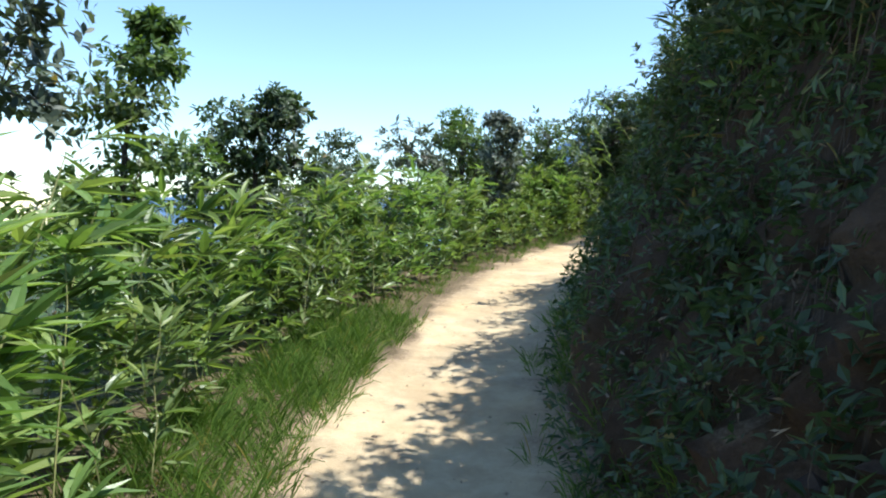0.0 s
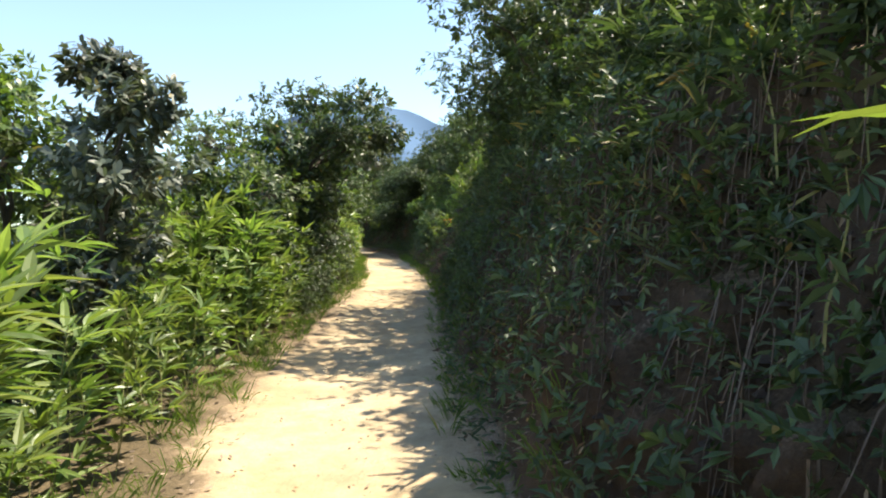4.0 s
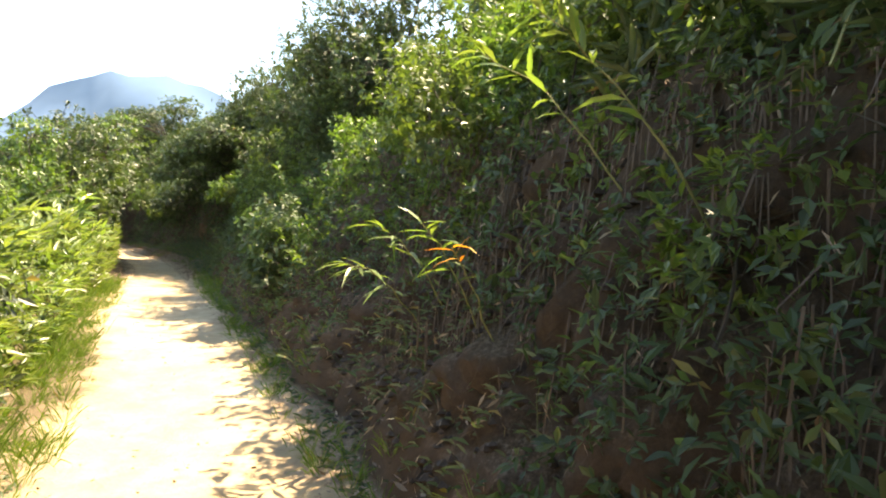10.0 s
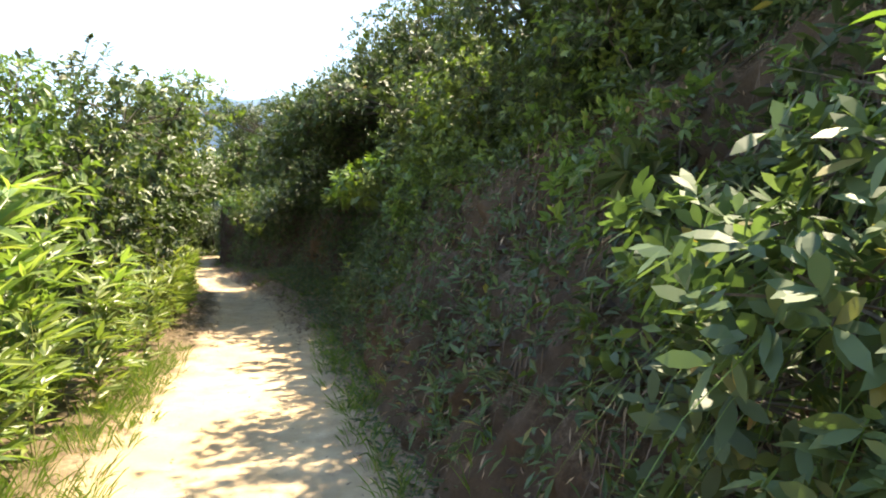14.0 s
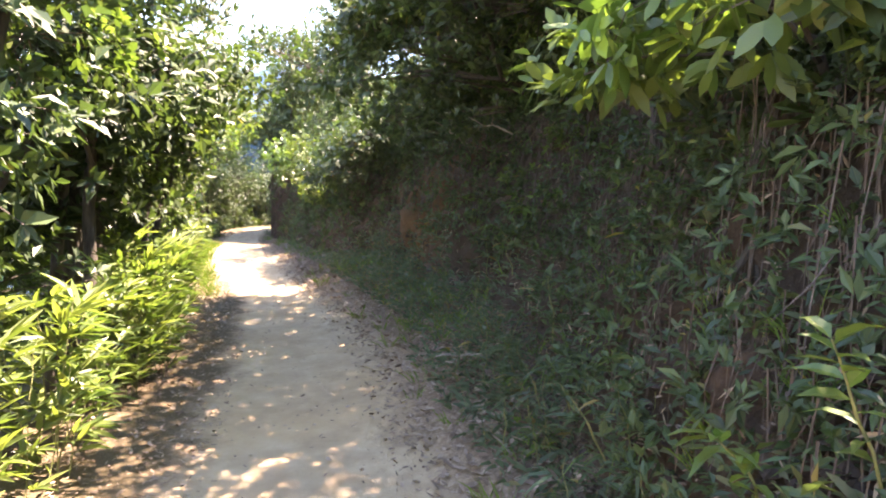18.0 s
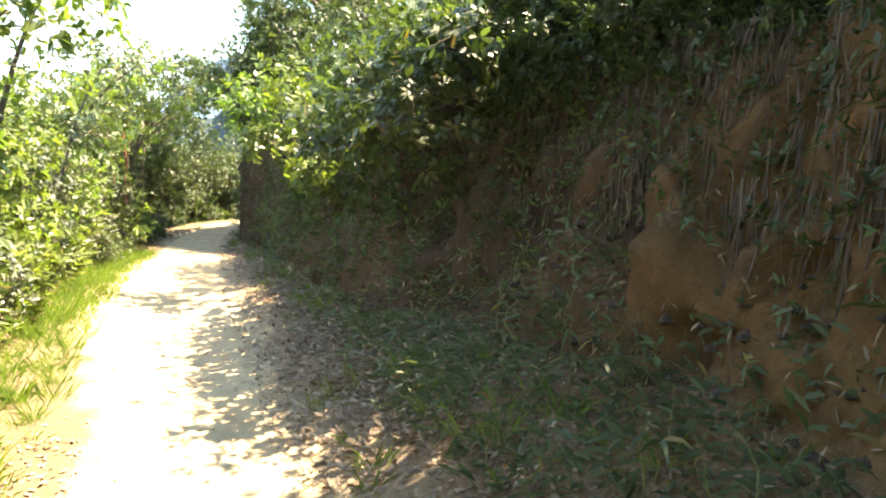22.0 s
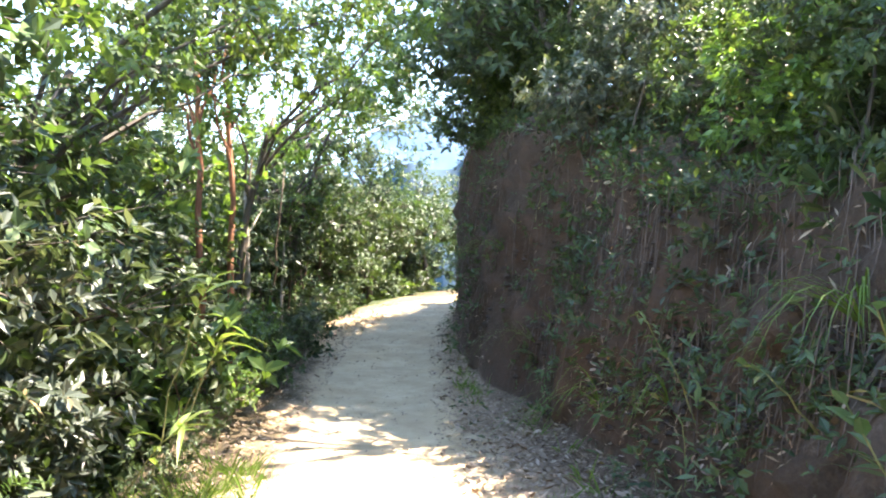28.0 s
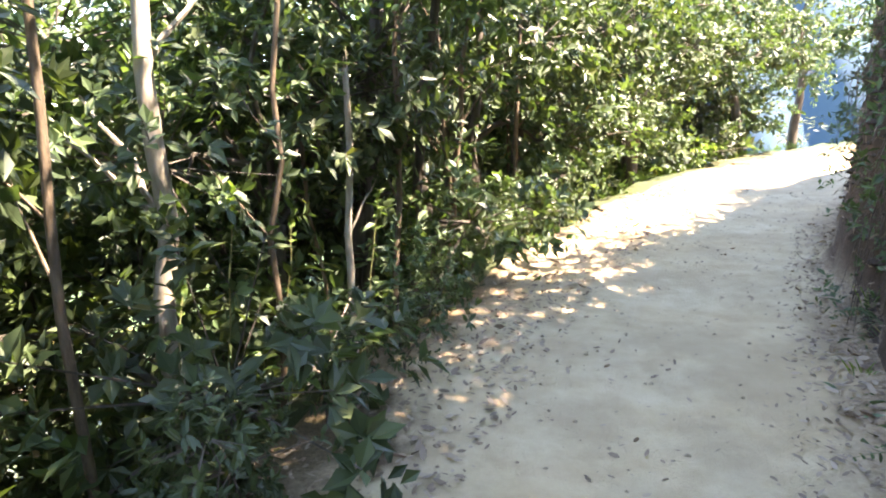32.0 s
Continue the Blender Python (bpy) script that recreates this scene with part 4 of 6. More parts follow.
for s, d, k, size in ((52.6, -2.3, dark_tree, 1.1), (54.0, -2.5, dark_tree, 1.15), (55.6, -3.2, dark_tree, 1.3), (58.6, -3.6, dark_tree, 1.35), (60.6, -3.2, dark_tree, 1.2), (62.5, -2.8, dark_tree, 1.2), (64.6, -2.4, thin_tree, 1.15), (66.2, -2.3, thin_tree, 1.2), (67.6, -2.5, thin_tree, 1.2), (65.4, -2.8, dark_tree, 1.0), (67.0, -2.9, dark_tree, 1.0), (69.0, -3.6, dark_tree, 1.5), (66.5, -4.2, dark_tree, 1.5), (70, -2.2, dark_tree, 1.2), (72, -2.2, dark_tree, 1.2), (66.0, -2.1, dark_tree, 0.95)):
    k.put(s, d, size)

for s, d, size in ((57.0, -5.6, 2.3), (59.2, -6.2, 2.5), (61.2, -5.6, 2.3), (63.2, -6.2, 2.5), (65.4, -5.6, 2.3), (68.0, -6.2, 2.4)):
    dark_tree.put(s, d, size)

def snag(label, s, d, tall, r, lean, bark, stubs, bow=0.0):
    """A bare trunk with a torn top and side stubs."""
    thing = tagged(new("bare_trunk"), label, "tree trunk")
    line = curve_to((0, 0, -0.2), (lean[0], lean[1], tall), 0, 0.02, 9)
    line[:, 0] -= bow * np.sin(np.linspace(0, 1, 9) ** 0.7 * math.pi)
    m = Mesh()
    m.tube(line, np.linspace(r * 1.15, r * 0.75, 9), 9)
    for k in range(3):
        a = k * 2.1
        top = line[-1] + np.array((math.cos(a) * r * 0.45, math.sin(a) * r * 0.45, 0))
        sp = Mesh()
        sp.tube(np.stack([top - (0, 0, 0.05), top + (0, 0, rng.uniform(0.03, 0.16))]), (r * 0.35, r * 0.04), 4)
        part("splinter", sp, bark, thing)
    part("trunk", m, bark, thing, smooth=True)
    for u, ang, ln in stubs:
        at = line[int(u * 8)]
        b = Mesh()
        b.tube(curve_to(at, at + np.array((math.cos(ang) * ln * 0.7, math.sin(ang) * ln * 0.7, ln * 0.75)), 0.02, 0.012, 5), np.linspace(r * 0.4, r * 0.12, 5), 5)
        part("branch", b, bark, thing)
    p, z = xy(s, d), float(height(s, d))
    thing.matrix_basis = Matrix.Translation((p[0], p[1], z))
    return thing


snag("pale crooked bare trunk beside the trail", 58.88, -2.0, 2.35, 0.044, (-0.12, 0.12), "pale_bark", ((0.55, 2.6, 0.75), (0.8, 0.9, 0.6), (0.62, 3.4, 0.5)), 0.08)
snag("thin pale bare stem beside the trail", 59.95, -1.95, 1.6, 0.022, (0.04, 0.0), "pale_bark", ((0.6, 1.0, 0.4),))
snag("thin pale bare stem beside the trail", 57.9, -2.5, 2.3, 0.022, (0.1, 0.1), "pale_bark", ((0.5, 2.5, 0.5), (0.75, 5.5, 0.4)))
for s, d, tall, lean_x in ((59.3, -1.95, 2.6, 0.2), (60.1, -2.2, 3.0, -0.25), (60.5, -2.0, 2.4, 0.1), (61.4, -2.1, 2.8, 0.3), (61.9, -2.3, 3.0, -0.1), (62.8, -2.2, 2.6, 0.2), (63.4, -2.4, 2.8, -0.2), (58.4, -2.1, 2.8, 0.15)):
    snag("thin grey-brown woodland stem beside the trail", s, d, tall, rng.uniform(0.012, 0.022), (lean_x, jitter(0.2)), "twig", ((0.45, rng.uniform(0, 6), 0.6), (0.62, rng.uniform(0, 6), 0.5), (0.8, rng.uniform(0, 6), 0.45)))
snag("dark leaning trunk at the trail's edge", 61.6, -2.2, 2.8, 0.05, (-0.55, 0.1), "bark", ((0.5, 2.6, 0.8), (0.75, 0.4, 0.7)))
snag("dark crooked trunk at the trail's edge", 62.3, -2.4, 2.8, 0.045, (0.25, 0.3), "bark", ((0.45, 4.0, 0.8), (0.7, 1.4, 0.7)))


# ---- bank to the right ----
def face(s, u):
    """Across-trail place on the bank's face: 0 at its foot, 1 at its top."""
    return float(foot_at(s) + wide_at(s) * u)


def crest(s):
    return face(s, 1.0)


for s in np.arange(-1.5, 68, 0.6):
    if 25.0 < s < 26.9:
        continue
    # lit stretches get the shrub with sunlight in its leaf colour
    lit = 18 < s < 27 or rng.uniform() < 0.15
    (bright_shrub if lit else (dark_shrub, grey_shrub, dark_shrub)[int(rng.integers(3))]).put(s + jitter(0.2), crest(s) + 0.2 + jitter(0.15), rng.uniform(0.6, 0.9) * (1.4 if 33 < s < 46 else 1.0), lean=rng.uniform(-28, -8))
for s in np.arange(9.0, 50, 3.2):
    k = (dark_shrub, bright_shrub, dark_shrub)[int(rng.integers(3))]
    k.put(s + jitter(0.4), crest(s) + 1.0 + jitter(0.3), rng.uniform(0.9, 1.2), lean=rng.uniform(-10, 0))
# several of these, the rear ones above all, are added to shade bank and trail
for s, d, size in ((0.4, 2.0, 0.7), (2.6, 2.1, 0.7), (14.3, 1.9, 1.0), (15.8, 1.9, 1.1), (17.4, 2.1, 1.05), (28.2, 3.5, 1.1), (28.8, 3.1, 1.0), (29.6, 2.9, 1.05), (30.6, 2.8, 1.0), (36.2, 3.0, 1.15), (37.2, 3.1, 1.25), (38.6, 3.2, 1.25), (40.0, 3.3, 1.3), 
                   (36.8, 4.2, 1.4), (38.3, 4.2, 1.4), (41.4, 3.1, 1.1)):
    bank_tree.put(s, d, size)
for s, d, size in ((42.8, 3.2, 0.9), (44.2, 3.4, 0.7), (45.6, 3.4, 0.7), (47.2, 3.2, 0.5), (48.8, 3.2, 0.5), (50.2, 3.1, 1.1), (51.4, 3.0, 1.2), (52.6, 3.1, 1.25), (53.7, 3.2, 1.1), (53.3, 2.6, 0.55), (54.4, 2.95, 0.5), (55.2, 2.95, 0.5), (57.5, 1.7, 1.3), (58.8, 1.7, 1.5), (60.2, 1.7, 1.5), (61.8, 1.8, 1.3), (63.6, 1.9, 1.0), (58.0, 3.6, 1.8), (60.4, 3.8, 1.8)):
    bank_tree.put(s, d, size)
for s, d, size in ((31.4, 1.35, 0.9), (32.0, 1.3, 1.1), (32.6, 1.4, 1.0), (31.8, 1.8, 1.1), (25.2, 1.7, 0.8), (24.0, 1.9, 0.8), (22.4, 1.9, 0.8), (21.6, 1.9, 0.8)):
    bright_shrub.put(s, d, size, lean=-20)
for s in np.arange(18.6, 29, 0.9):
    for e in ((0.75, 1.7) if not 24.8 < s < 28.4 else (2.2,)):
        bright_shrub.put(s + jitter(0.3), crest(s) + e + jitter(0.15), rng.uniform(0.55, 0.8), lean=rng.uniform(-15, 0))
for s, d, size in ((25.5, 1.35, 0.9), (26.9, 1.2, 1.0), (27.3, 1.25, 1.0), (24.9, 1.4, 0.9), (23.8, 1.6, 1.0)):
    lit_bank_shrub.put(s, d, size, lean=-15)
for s, d, size in ((43.4, 2.6, 0.6), (44.6, 2.7, 0.6), (45.6, 2.8, 0.6), (46.6, 2.9, 0.6), (18.6, 2.2, 0.85), (19.8, 2.3, 0.85)):
    bank_tree.put(s, d, size, lean=-14)
for s, d, size in ((27.9, 2.5, 0.8), (28.8, 2.4, 0.8), (29.7, 2.4, 0.8), (30.6, 2.3, 0.75), (44.4, 2.5, 0.5), (45.3, 2.5, 0.5), (46.2, 2.5, 0.5), (47.0, 2.6, 0.5)):
    bank_tree.put(s, d, size, lean=-28)
bright_shrub.put(3.0, -2.9, 1.2)
for s, d, size in ((13.3, -1.35, 0.9), (13.7, -1.3, 0.95), (14.1, -1.3, 1.0), (14.5, -1.35, 0.95), (14.0, -1.7, 1.05)):
    hedge.put(s, d, size)
for s, d, size in ((26.8, 1.5, 0.55), (25.7, 1.6, 0.45)):
    hedge.put(s, d, size, lean=-45)
for s in np.arange(45.6, 51.4, 0.36):
    bank_shrub.put(s, face(s, rng.uniform(0.2, 1.0)), rng.uniform(0.8, 1.2), lean=rng.uniform(-50, -20))
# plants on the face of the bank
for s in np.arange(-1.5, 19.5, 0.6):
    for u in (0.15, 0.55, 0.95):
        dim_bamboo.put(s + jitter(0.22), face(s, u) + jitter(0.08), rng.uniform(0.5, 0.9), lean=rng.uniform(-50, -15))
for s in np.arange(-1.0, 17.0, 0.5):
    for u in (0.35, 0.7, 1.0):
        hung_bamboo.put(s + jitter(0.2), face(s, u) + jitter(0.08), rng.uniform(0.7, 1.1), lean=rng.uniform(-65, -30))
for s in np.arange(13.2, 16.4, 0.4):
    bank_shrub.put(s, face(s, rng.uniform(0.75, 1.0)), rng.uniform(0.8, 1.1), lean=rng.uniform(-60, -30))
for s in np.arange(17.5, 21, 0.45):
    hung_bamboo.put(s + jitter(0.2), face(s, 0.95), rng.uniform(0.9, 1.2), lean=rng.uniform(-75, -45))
for s in np.arange(-1.5, 63, 0.42):
    k = (ferns, plants, low_bamboo, ferns)[int(rng.integers(4))]
    k.put(s + jitter(0.15), face(s, rng.uniform(-0.1, 0.9)), rng.uniform(0.6, 1.05), lean=rng.uniform(-40, -10))
for s in [*np.arange(27.4, 32.4, 0.3), *np.arange(38, 46, 0.32)]:
    (ferns, plants, low_bamboo, plants)[int(rng.integers(4))].put(s + jitter(0.15), face(s, rng.uniform(0.05, 0.75)), rng.uniform(0.5, 0.95), lean=rng.uniform(-45, -15))
for s in np.arange(34.4, 43.6, 0.2):
    low_bamboo.put(s + jitter(0.1), rng.uniform(1.05, float(foot_at(s)) + 0.15), rng.uniform(0.55, 0.95), lean=rng.uniform(-15, 0))
for s in np.arange(33.8, 54, 0.4):
    k = (plants, low_bamboo, plants, ferns)[int(rng.integers(4))]
    k.put(s + jitter(0.2), rng.uniform(1.0, float(foot_at(s))), rng.uniform(0.45, 0.8), lean=rng.uniform(-20, 0))
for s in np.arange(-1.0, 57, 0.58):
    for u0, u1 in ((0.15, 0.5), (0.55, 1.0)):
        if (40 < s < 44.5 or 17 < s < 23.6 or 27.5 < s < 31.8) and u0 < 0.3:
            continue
        # upper shrubs here take the leaf colour brightened for sun
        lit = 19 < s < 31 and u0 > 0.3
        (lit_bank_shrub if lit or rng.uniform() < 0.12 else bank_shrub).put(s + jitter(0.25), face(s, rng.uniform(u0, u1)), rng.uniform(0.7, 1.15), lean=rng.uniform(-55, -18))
for s in np.arange(27.5, 46, 0.5):
    bank_shrub.put(s + jitter(0.15), face(s, 1.05), rng.uniform(0.9, 1.3), lean=rng.uniform(-80, -55))
for s in np.arange(55.4, 65, 0.4):
    bank_shrub.put(s, face(s, rng.uniform(0.7, 1.4)), rng.uniform(0.8, 1.2), lean=rng.uniform(-60, -30))
for s, d, size in ((51.4, 1.75, 1.25), (50.2, 1.85, 1.1), (52.4, 1.7, 1.0), (27.2, 1.5, 0.8), (33.6, 1.5, 1.0), (34.6, 1.6, 1.0)):
    big_leaf.put(s, d, size, lean=-30)


# ---- grass, litter, roots ----
def scatter(name, label, category, material, zones, build, on_face=False):
    """Strews small pieces over stretches of ground: from, to along; from, to across (on_face: in shares of the bank's face); how many."""
    m = Mesh()
    for s0, s1, d0, d1, n in zones:
        s, d = rng.uniform(s0, s1, n), rng.uniform(d0, d1, n)
        if on_face:
            d = foot_at(s) + wide_at(s) * d
        p = np.concatenate([xy(s, d), height(s, d)[:, None]], 1)
        build(m, p, n)
    ob = new(name, m.data(name, material))
    return tagged(ob, label, category, kind="stuff")


def blades(length, width, stand=1.0):
    def build(m, p, n):
        a = rng.uniform(0, 6.283, n)
        way = np.stack([np.cos(a), np.sin(a), rng.uniform(0.8, 2.2, n) * stand], 1)
        ln = length * rng.uniform(0.5, 1.2, n)
        m.leaves(p - (0, 0, 0.01), way, np.stack([np.sin(a), -np.cos(a), rng.uniform(0, 0.4, n)], 1) + 0.01, ln, width, rng.uniform(0.25, 0.8, n), 0, (0.35, 0.5, 0.75, 0.35))
    return build


def fallen(length, width):
    def build(m, p, n):
        a = rng.uniform(0, 6.283, n)
        way = np.stack([np.cos(a), np.sin(a), rng.normal(0.05, 0.25, n)], 1)
        ln = length * rng.uniform(0.5, 1.3, n)
        m.leaves(p + (0, 0, 0.012), way, np.array((0, 0, 1.0)) + rng.normal(0, 0.35, (n, 3)), ln, ln * width, rng.uniform(-0.25, 0.15, n), 0, (0.3, 0.45, 0.7, 0.4))
    return build


def mantle(length, width, out=0.22, per=6):
    """Little whorls of leaves that stand off the bank's face on short stalks."""
    def build(m, p, n):
        side = np.array((-FAR_SIDE[0], -FAR_SIDE[1], 0.35))
        k = n // per
        tips = p[:k] + side * rng.uniform(0.02, out, (k, 1)) + rng.normal(0, 0.03, (k, 3))
        ways = side * rng.uniform(0.2, 1.0, (k, 1)) + np.array((0, 0, 0.5)) + rng.normal(0, 0.5, (k, 3))
        size = rng.uniform(0.6, 1.35, k)
        for lo, hi in ((0.6, 0.85), (0.85, 1.1), (1.1, 1.36)):
            pick = (size >= lo) & (size < hi)
            if pick.any():
                rosettes(m, None, tips[pick], ways[pick], per, length * (lo + hi) / 2, width, shape="plain")
    return build


def caught(length, width, out=0.1):
    """Dead leaves hanging on the bank."""
    def build(m, p, n):
        side = np.array((-FAR_SIDE[0], -FAR_SIDE[1], 0.2))
        way = np.array((0, 0, -0.7)) + side * 0.3 + rng.normal(0, 0.6, (n, 3))
        ln = length * rng.uniform(0.4, 1.2, n)
        m.leaves(p + side * rng.uniform(0.01, out, (n, 1)), way, side + rng.normal(0, 0.5, (n, 3)), ln, ln * width, rng.uniform(0.0, 0.4, n), 0, "plain")
    return build


def tufts(length, width, per, spread=0.06):
    """Grass in tufts."""
    def build(m, p, n):
        q = np.repeat(p, per, 0)
        a = rng.uniform(0, 6.283, n * per)
        r = spread * rng.uniform(0, 1, n * per)
        q = q + np.stack([np.cos(a) * r, np.sin(a) * r, np.full(n * per, -0.01)], 1)
        tallness = np.repeat(rng.uniform(0.5, 1.2, n), per)
        way = np.stack([np.cos(a), np.sin(a), rng.uniform(1.2, 4.0, n * per)], 1)
        m.leaves(q, way, np.stack([np.sin(a), -np.cos(a), rng.uniform(0, 0.4, n * per)], 1) + 0.01, length * tallness * rng.uniform(0.6, 1.1, n * per), width, rng.uniform(0.2, 0.9, n * per), 0, (0.35, 0.5, 0.75, 0.35))
    return build


scatter("grass", "soft green grass tufts at the trail's edge", "grass", "grass_leaf",
        [(2.2, 6.2, -1.45, -0.5, 420), (-2, 2.4, -1.3, -0.9, 60), (6.2, 17, -1.2, -0.8, 190), (17, 34, -1.3, -0.74, 360), (42, 54.5, -1.5, -0.76, 460), (58, 72, -2.4, -1.95, 150),
         (-2, 34, 0.62, 1.05, 420), (34, 44, 0.75, 1.9, 120), (46, 56, 0.9, 1.5, 40), (56, 62, 0.6, 0.8, 14)], tufts(0.3, 0.007, 16))
scatter("long_grass", "long bright green grass leaning over the trail's edge", "grass", "grass_leaf",
        [(2.6, 6.0, -1.3, -0.6, 150), (22, 33, -1.25, -0.95, 90), (46, 54, -1.35, -0.95, 120)], tufts(0.45, 0.008, 18, 0.09))
scatter("ground_cover", "low shaded bamboo grass spread over the bank's foot", "ground cover", "cover_leaf",
        [(-2, 20, 0.72, 1.7, 8500), (20, 34, 0.75, 1.5, 5000), (43, 47, 1.2, 2.0, 2200), (47, 55, 1.3, 1.7, 900), (55, 62, 0.5, 0.9, 150)], blades(0.13, 0.019, 0.6))
scatter("bamboo_grass", "broad-bladed shaded bamboo grass over the slope at the bank's foot", "ground cover", "cover_leaf",
        [(33.5, 38, 0.95, 2.0, 2600), (38, 43.5, 1.1, 2.2, 3600), (43.5, 46, 1.35, 2.0, 700)], blades(0.15, 0.026, 0.8))
scatter("undergrowth", "tangle of shaded small leaves over the bank", "undergrowth", "glossy_leaf",
        [(-2, 3, 0.0, 1.5, 11000), (3, 8, 0.15, 1.5, 5000), (8, 13, 0.1, 1.5, 5600), (13, 16, 0.1, 1.5, 6000), (16, 20, 0.1, 1.5, 8000), (20, 24, 0.5, 2.2, 6500), (24, 27.5, 0.2, 2.2, 7500), (27.5, 31.8, 0.3, 2.2, 8000), (31.8, 36, 0.1, 2.2, 10000), (36, 40.5, 0.2, 2.2, 12000), (40.5, 45, 0.45, 2.2, 7000), (45, 51.5, 0.05, 2.0, 11000), (51.5, 55.5, 0.05, 2.0, 4000), (55, 66, 0.15, 2.8, 13000), (-2, 66, 1.3, 4.0, 10000)], mantle(0.058, 0.4, 0.28), True)
def thicket(length, width, per=6, up=0.5):
    """Low leafy growth over open ground."""
    def build(m, p, n):
        k = n // per
        tips = p[:k] + np.array((0, 0, 1.0)) * rng.uniform(0.05, up, (k, 1))
        rosettes(m, None, tips, np.array((0, 0, 1.0)) + rng.normal(0, 0.5, (k, 3)), per, length, width, shape="plain")
    return build


scatter("thicket", "dense low leafy scrub on the slope below the trail", "scrub", "glossy_leaf",
        [(53, 70, -3.2, -1.9, 9000), (53, 74, -9.0, -3.0, 20000), (-2, 53, -8.0, -2.6, 30000), (-2, 70, 2.8, 8.5, 22000), (48, 60, 2.2, 5.0, 9000)], thicket(0.13, 0.42, 6, 0.7))
scatter("far_scrub", "tall scrub crowding the slope farther below the trail", "scrub", "grey_leaf",
        [(50, 84, -17.0, -6.0, 26000), (-4, 50, -15.0, -7.5, 20000)], thicket(0.26, 0.45, 6, 3.2))
scatter("hill_scrub", "dense green scrub covering the hillsides beyond", "scrub", "grey_leaf",
        [(-40, 110, 8.0, 32.0, 26000), (-40, 130, -70.0, -14.0, 36000)], thicket(0.62, 0.5, 6, 1.6))
scatter("creeper", "pale green creeper leaves over the bank", "creeper", "fern_leaf",
        [(-2, 16, 0.0, 1.4, 9000), (16, 20, 0.1, 1.4, 3600), (20, 23, 0.45, 1.4, 1300), (23, 27.5, 0.1, 1.5, 3000), (27.5, 32, 0.1, 1.5, 2200), (32, 36, 0.1, 1.5, 2600), (36, 46, 0.1, 2.0, 4600), (46, 55.5, 0.0, 1.5, 2600), (55, 66, 0.1, 1.5, 1600)], mantle(0.085, 0.26, 0.22, 5), True)
scatter("dead_leaves", "dry brown leaves caught in the bank's tangle", "dead leaves", "dry_leaf",
        [(-2, 20, 0.0, 1.2, 2600), (20, 36, 0.0, 1.3, 2600), (36, 46, 0.0, 1.6, 1800), (46, 56, 0.0, 1.2, 1400), (55, 66, 0.05, 1.2, 900)], caught(0.07, 0.17), True)
scatter("leaf_litter", "brown dry fallen leaves along the trail's edges", "leaf litter", "dry_leaf",
        [(-2, 20, 0.65, 1.3, 1400), (-2, 20, -1.25, -0.65, 900), (20, 35, 0.62, 1.5, 1500), (20, 35, -1.2, -0.7, 300), (34, 46, 0.45, 2.0, 6500), (35, 44, -1.4, -0.5, 3000),
         (43, 56, 0.5, 1.8, 8500), (54, 64, 0.3, 1.0, 3400), (53, 66, -1.6, -0.8, 4200), (-2, 34, -0.7, 0.7, 500), (34, 66, -0.8, 0.7, 1300)], fallen(0.04, 0.42))

scatter("fallen_leaves", "curled pale brown fallen leaves heaped at the bank's foot", "leaf litter", "dry_leaf", [(43, 56, 0.75, 2.0, 5200), (35, 46, 0.62, 1.3, 3600), (54, 64, 0.45, 0.9, 900), (54, 64, -1.35, -0.85, 700), (8, 30, 0.65, 1.0, 700)], fallen(0.062, 0.4))


def stones(size):
    def build(m, p, n):
        corner = np.array(((1, 0, 0), (0, 1, 0), (-1, 0, 0), (0, -1, 0), (0, 0, 0.7), (0, 0, -0.5)))
        base = [(0, 1, 4), (1, 2, 4), (2, 3, 4), (3, 0, 4), (1, 0, 5), (2, 1, 5), (3, 2, 5), (0, 3, 5)]
        for q in p:
            r = size * rng.uniform(0.3, 1.0) ** 1.5
            m.add(q + corner * rng.uniform(0.6, 1.3, (6, 3)) * r, base)
    return build


scatter("pebbles", "small pale stones and crumbs of earth on the trail", "pebbles", "pebble", [(-2, 30, -0.85, 0.85, 900), (30, 66, -0.9, 0.85, 1300), (53, 66, -1.2, 0.7, 500)], stones(0.016))

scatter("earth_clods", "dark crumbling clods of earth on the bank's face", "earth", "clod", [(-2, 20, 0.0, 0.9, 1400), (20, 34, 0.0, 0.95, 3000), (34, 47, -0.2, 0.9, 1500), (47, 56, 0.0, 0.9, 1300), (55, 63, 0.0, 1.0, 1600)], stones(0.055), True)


def roots(m, p, n):
    for q in p:
        side = np.array((-FAR_SIDE[0], -FAR_SIDE[1], 0))
        for k in range(3):
            at = q + side * rng.uniform(0.0, 0.12) + np.array((jitter(0.09), jitter(0.09), 0.04))
            end = at + side * rng.uniform(0.0, 0.14) + np.array((jitter(0.07), jitter(0.07), -rng.uniform(0.15, 0.75) * (1.0 if k else 1.7)))
            m.tube(curve_to(at, end, 0.0, 0.02, 3), np.linspace(rng.uniform(0.002, 0.0048) * (1.0 if k else 1.4), 0.0016, 3), 3)


scatter("hanging_roots", "thin dry roots and stems hanging over the bank", "roots", "dry_stem", [(-1, 20, 0.35, 1.1, 900), (20, 27, 0.35, 1.1, 300), (27, 33, 0.3, 1.1, 170), (33, 38, 0.4, 1.2, 400), (38, 43.2, 0.5, 1.2, 950), (43.2, 46, 0.5, 1.2, 150), (46, 56, 0.35, 1.1, 400), (55, 63, 0.3, 1.1, 200)], roots, True)


# ---- single plants that stand out ----
def spot(s, d, up):
    """World point above the trail's level."""
    p, c = xy(s, d), centre_at(s)[0]
    return np.array((p[0], p[1], c[2] + up))


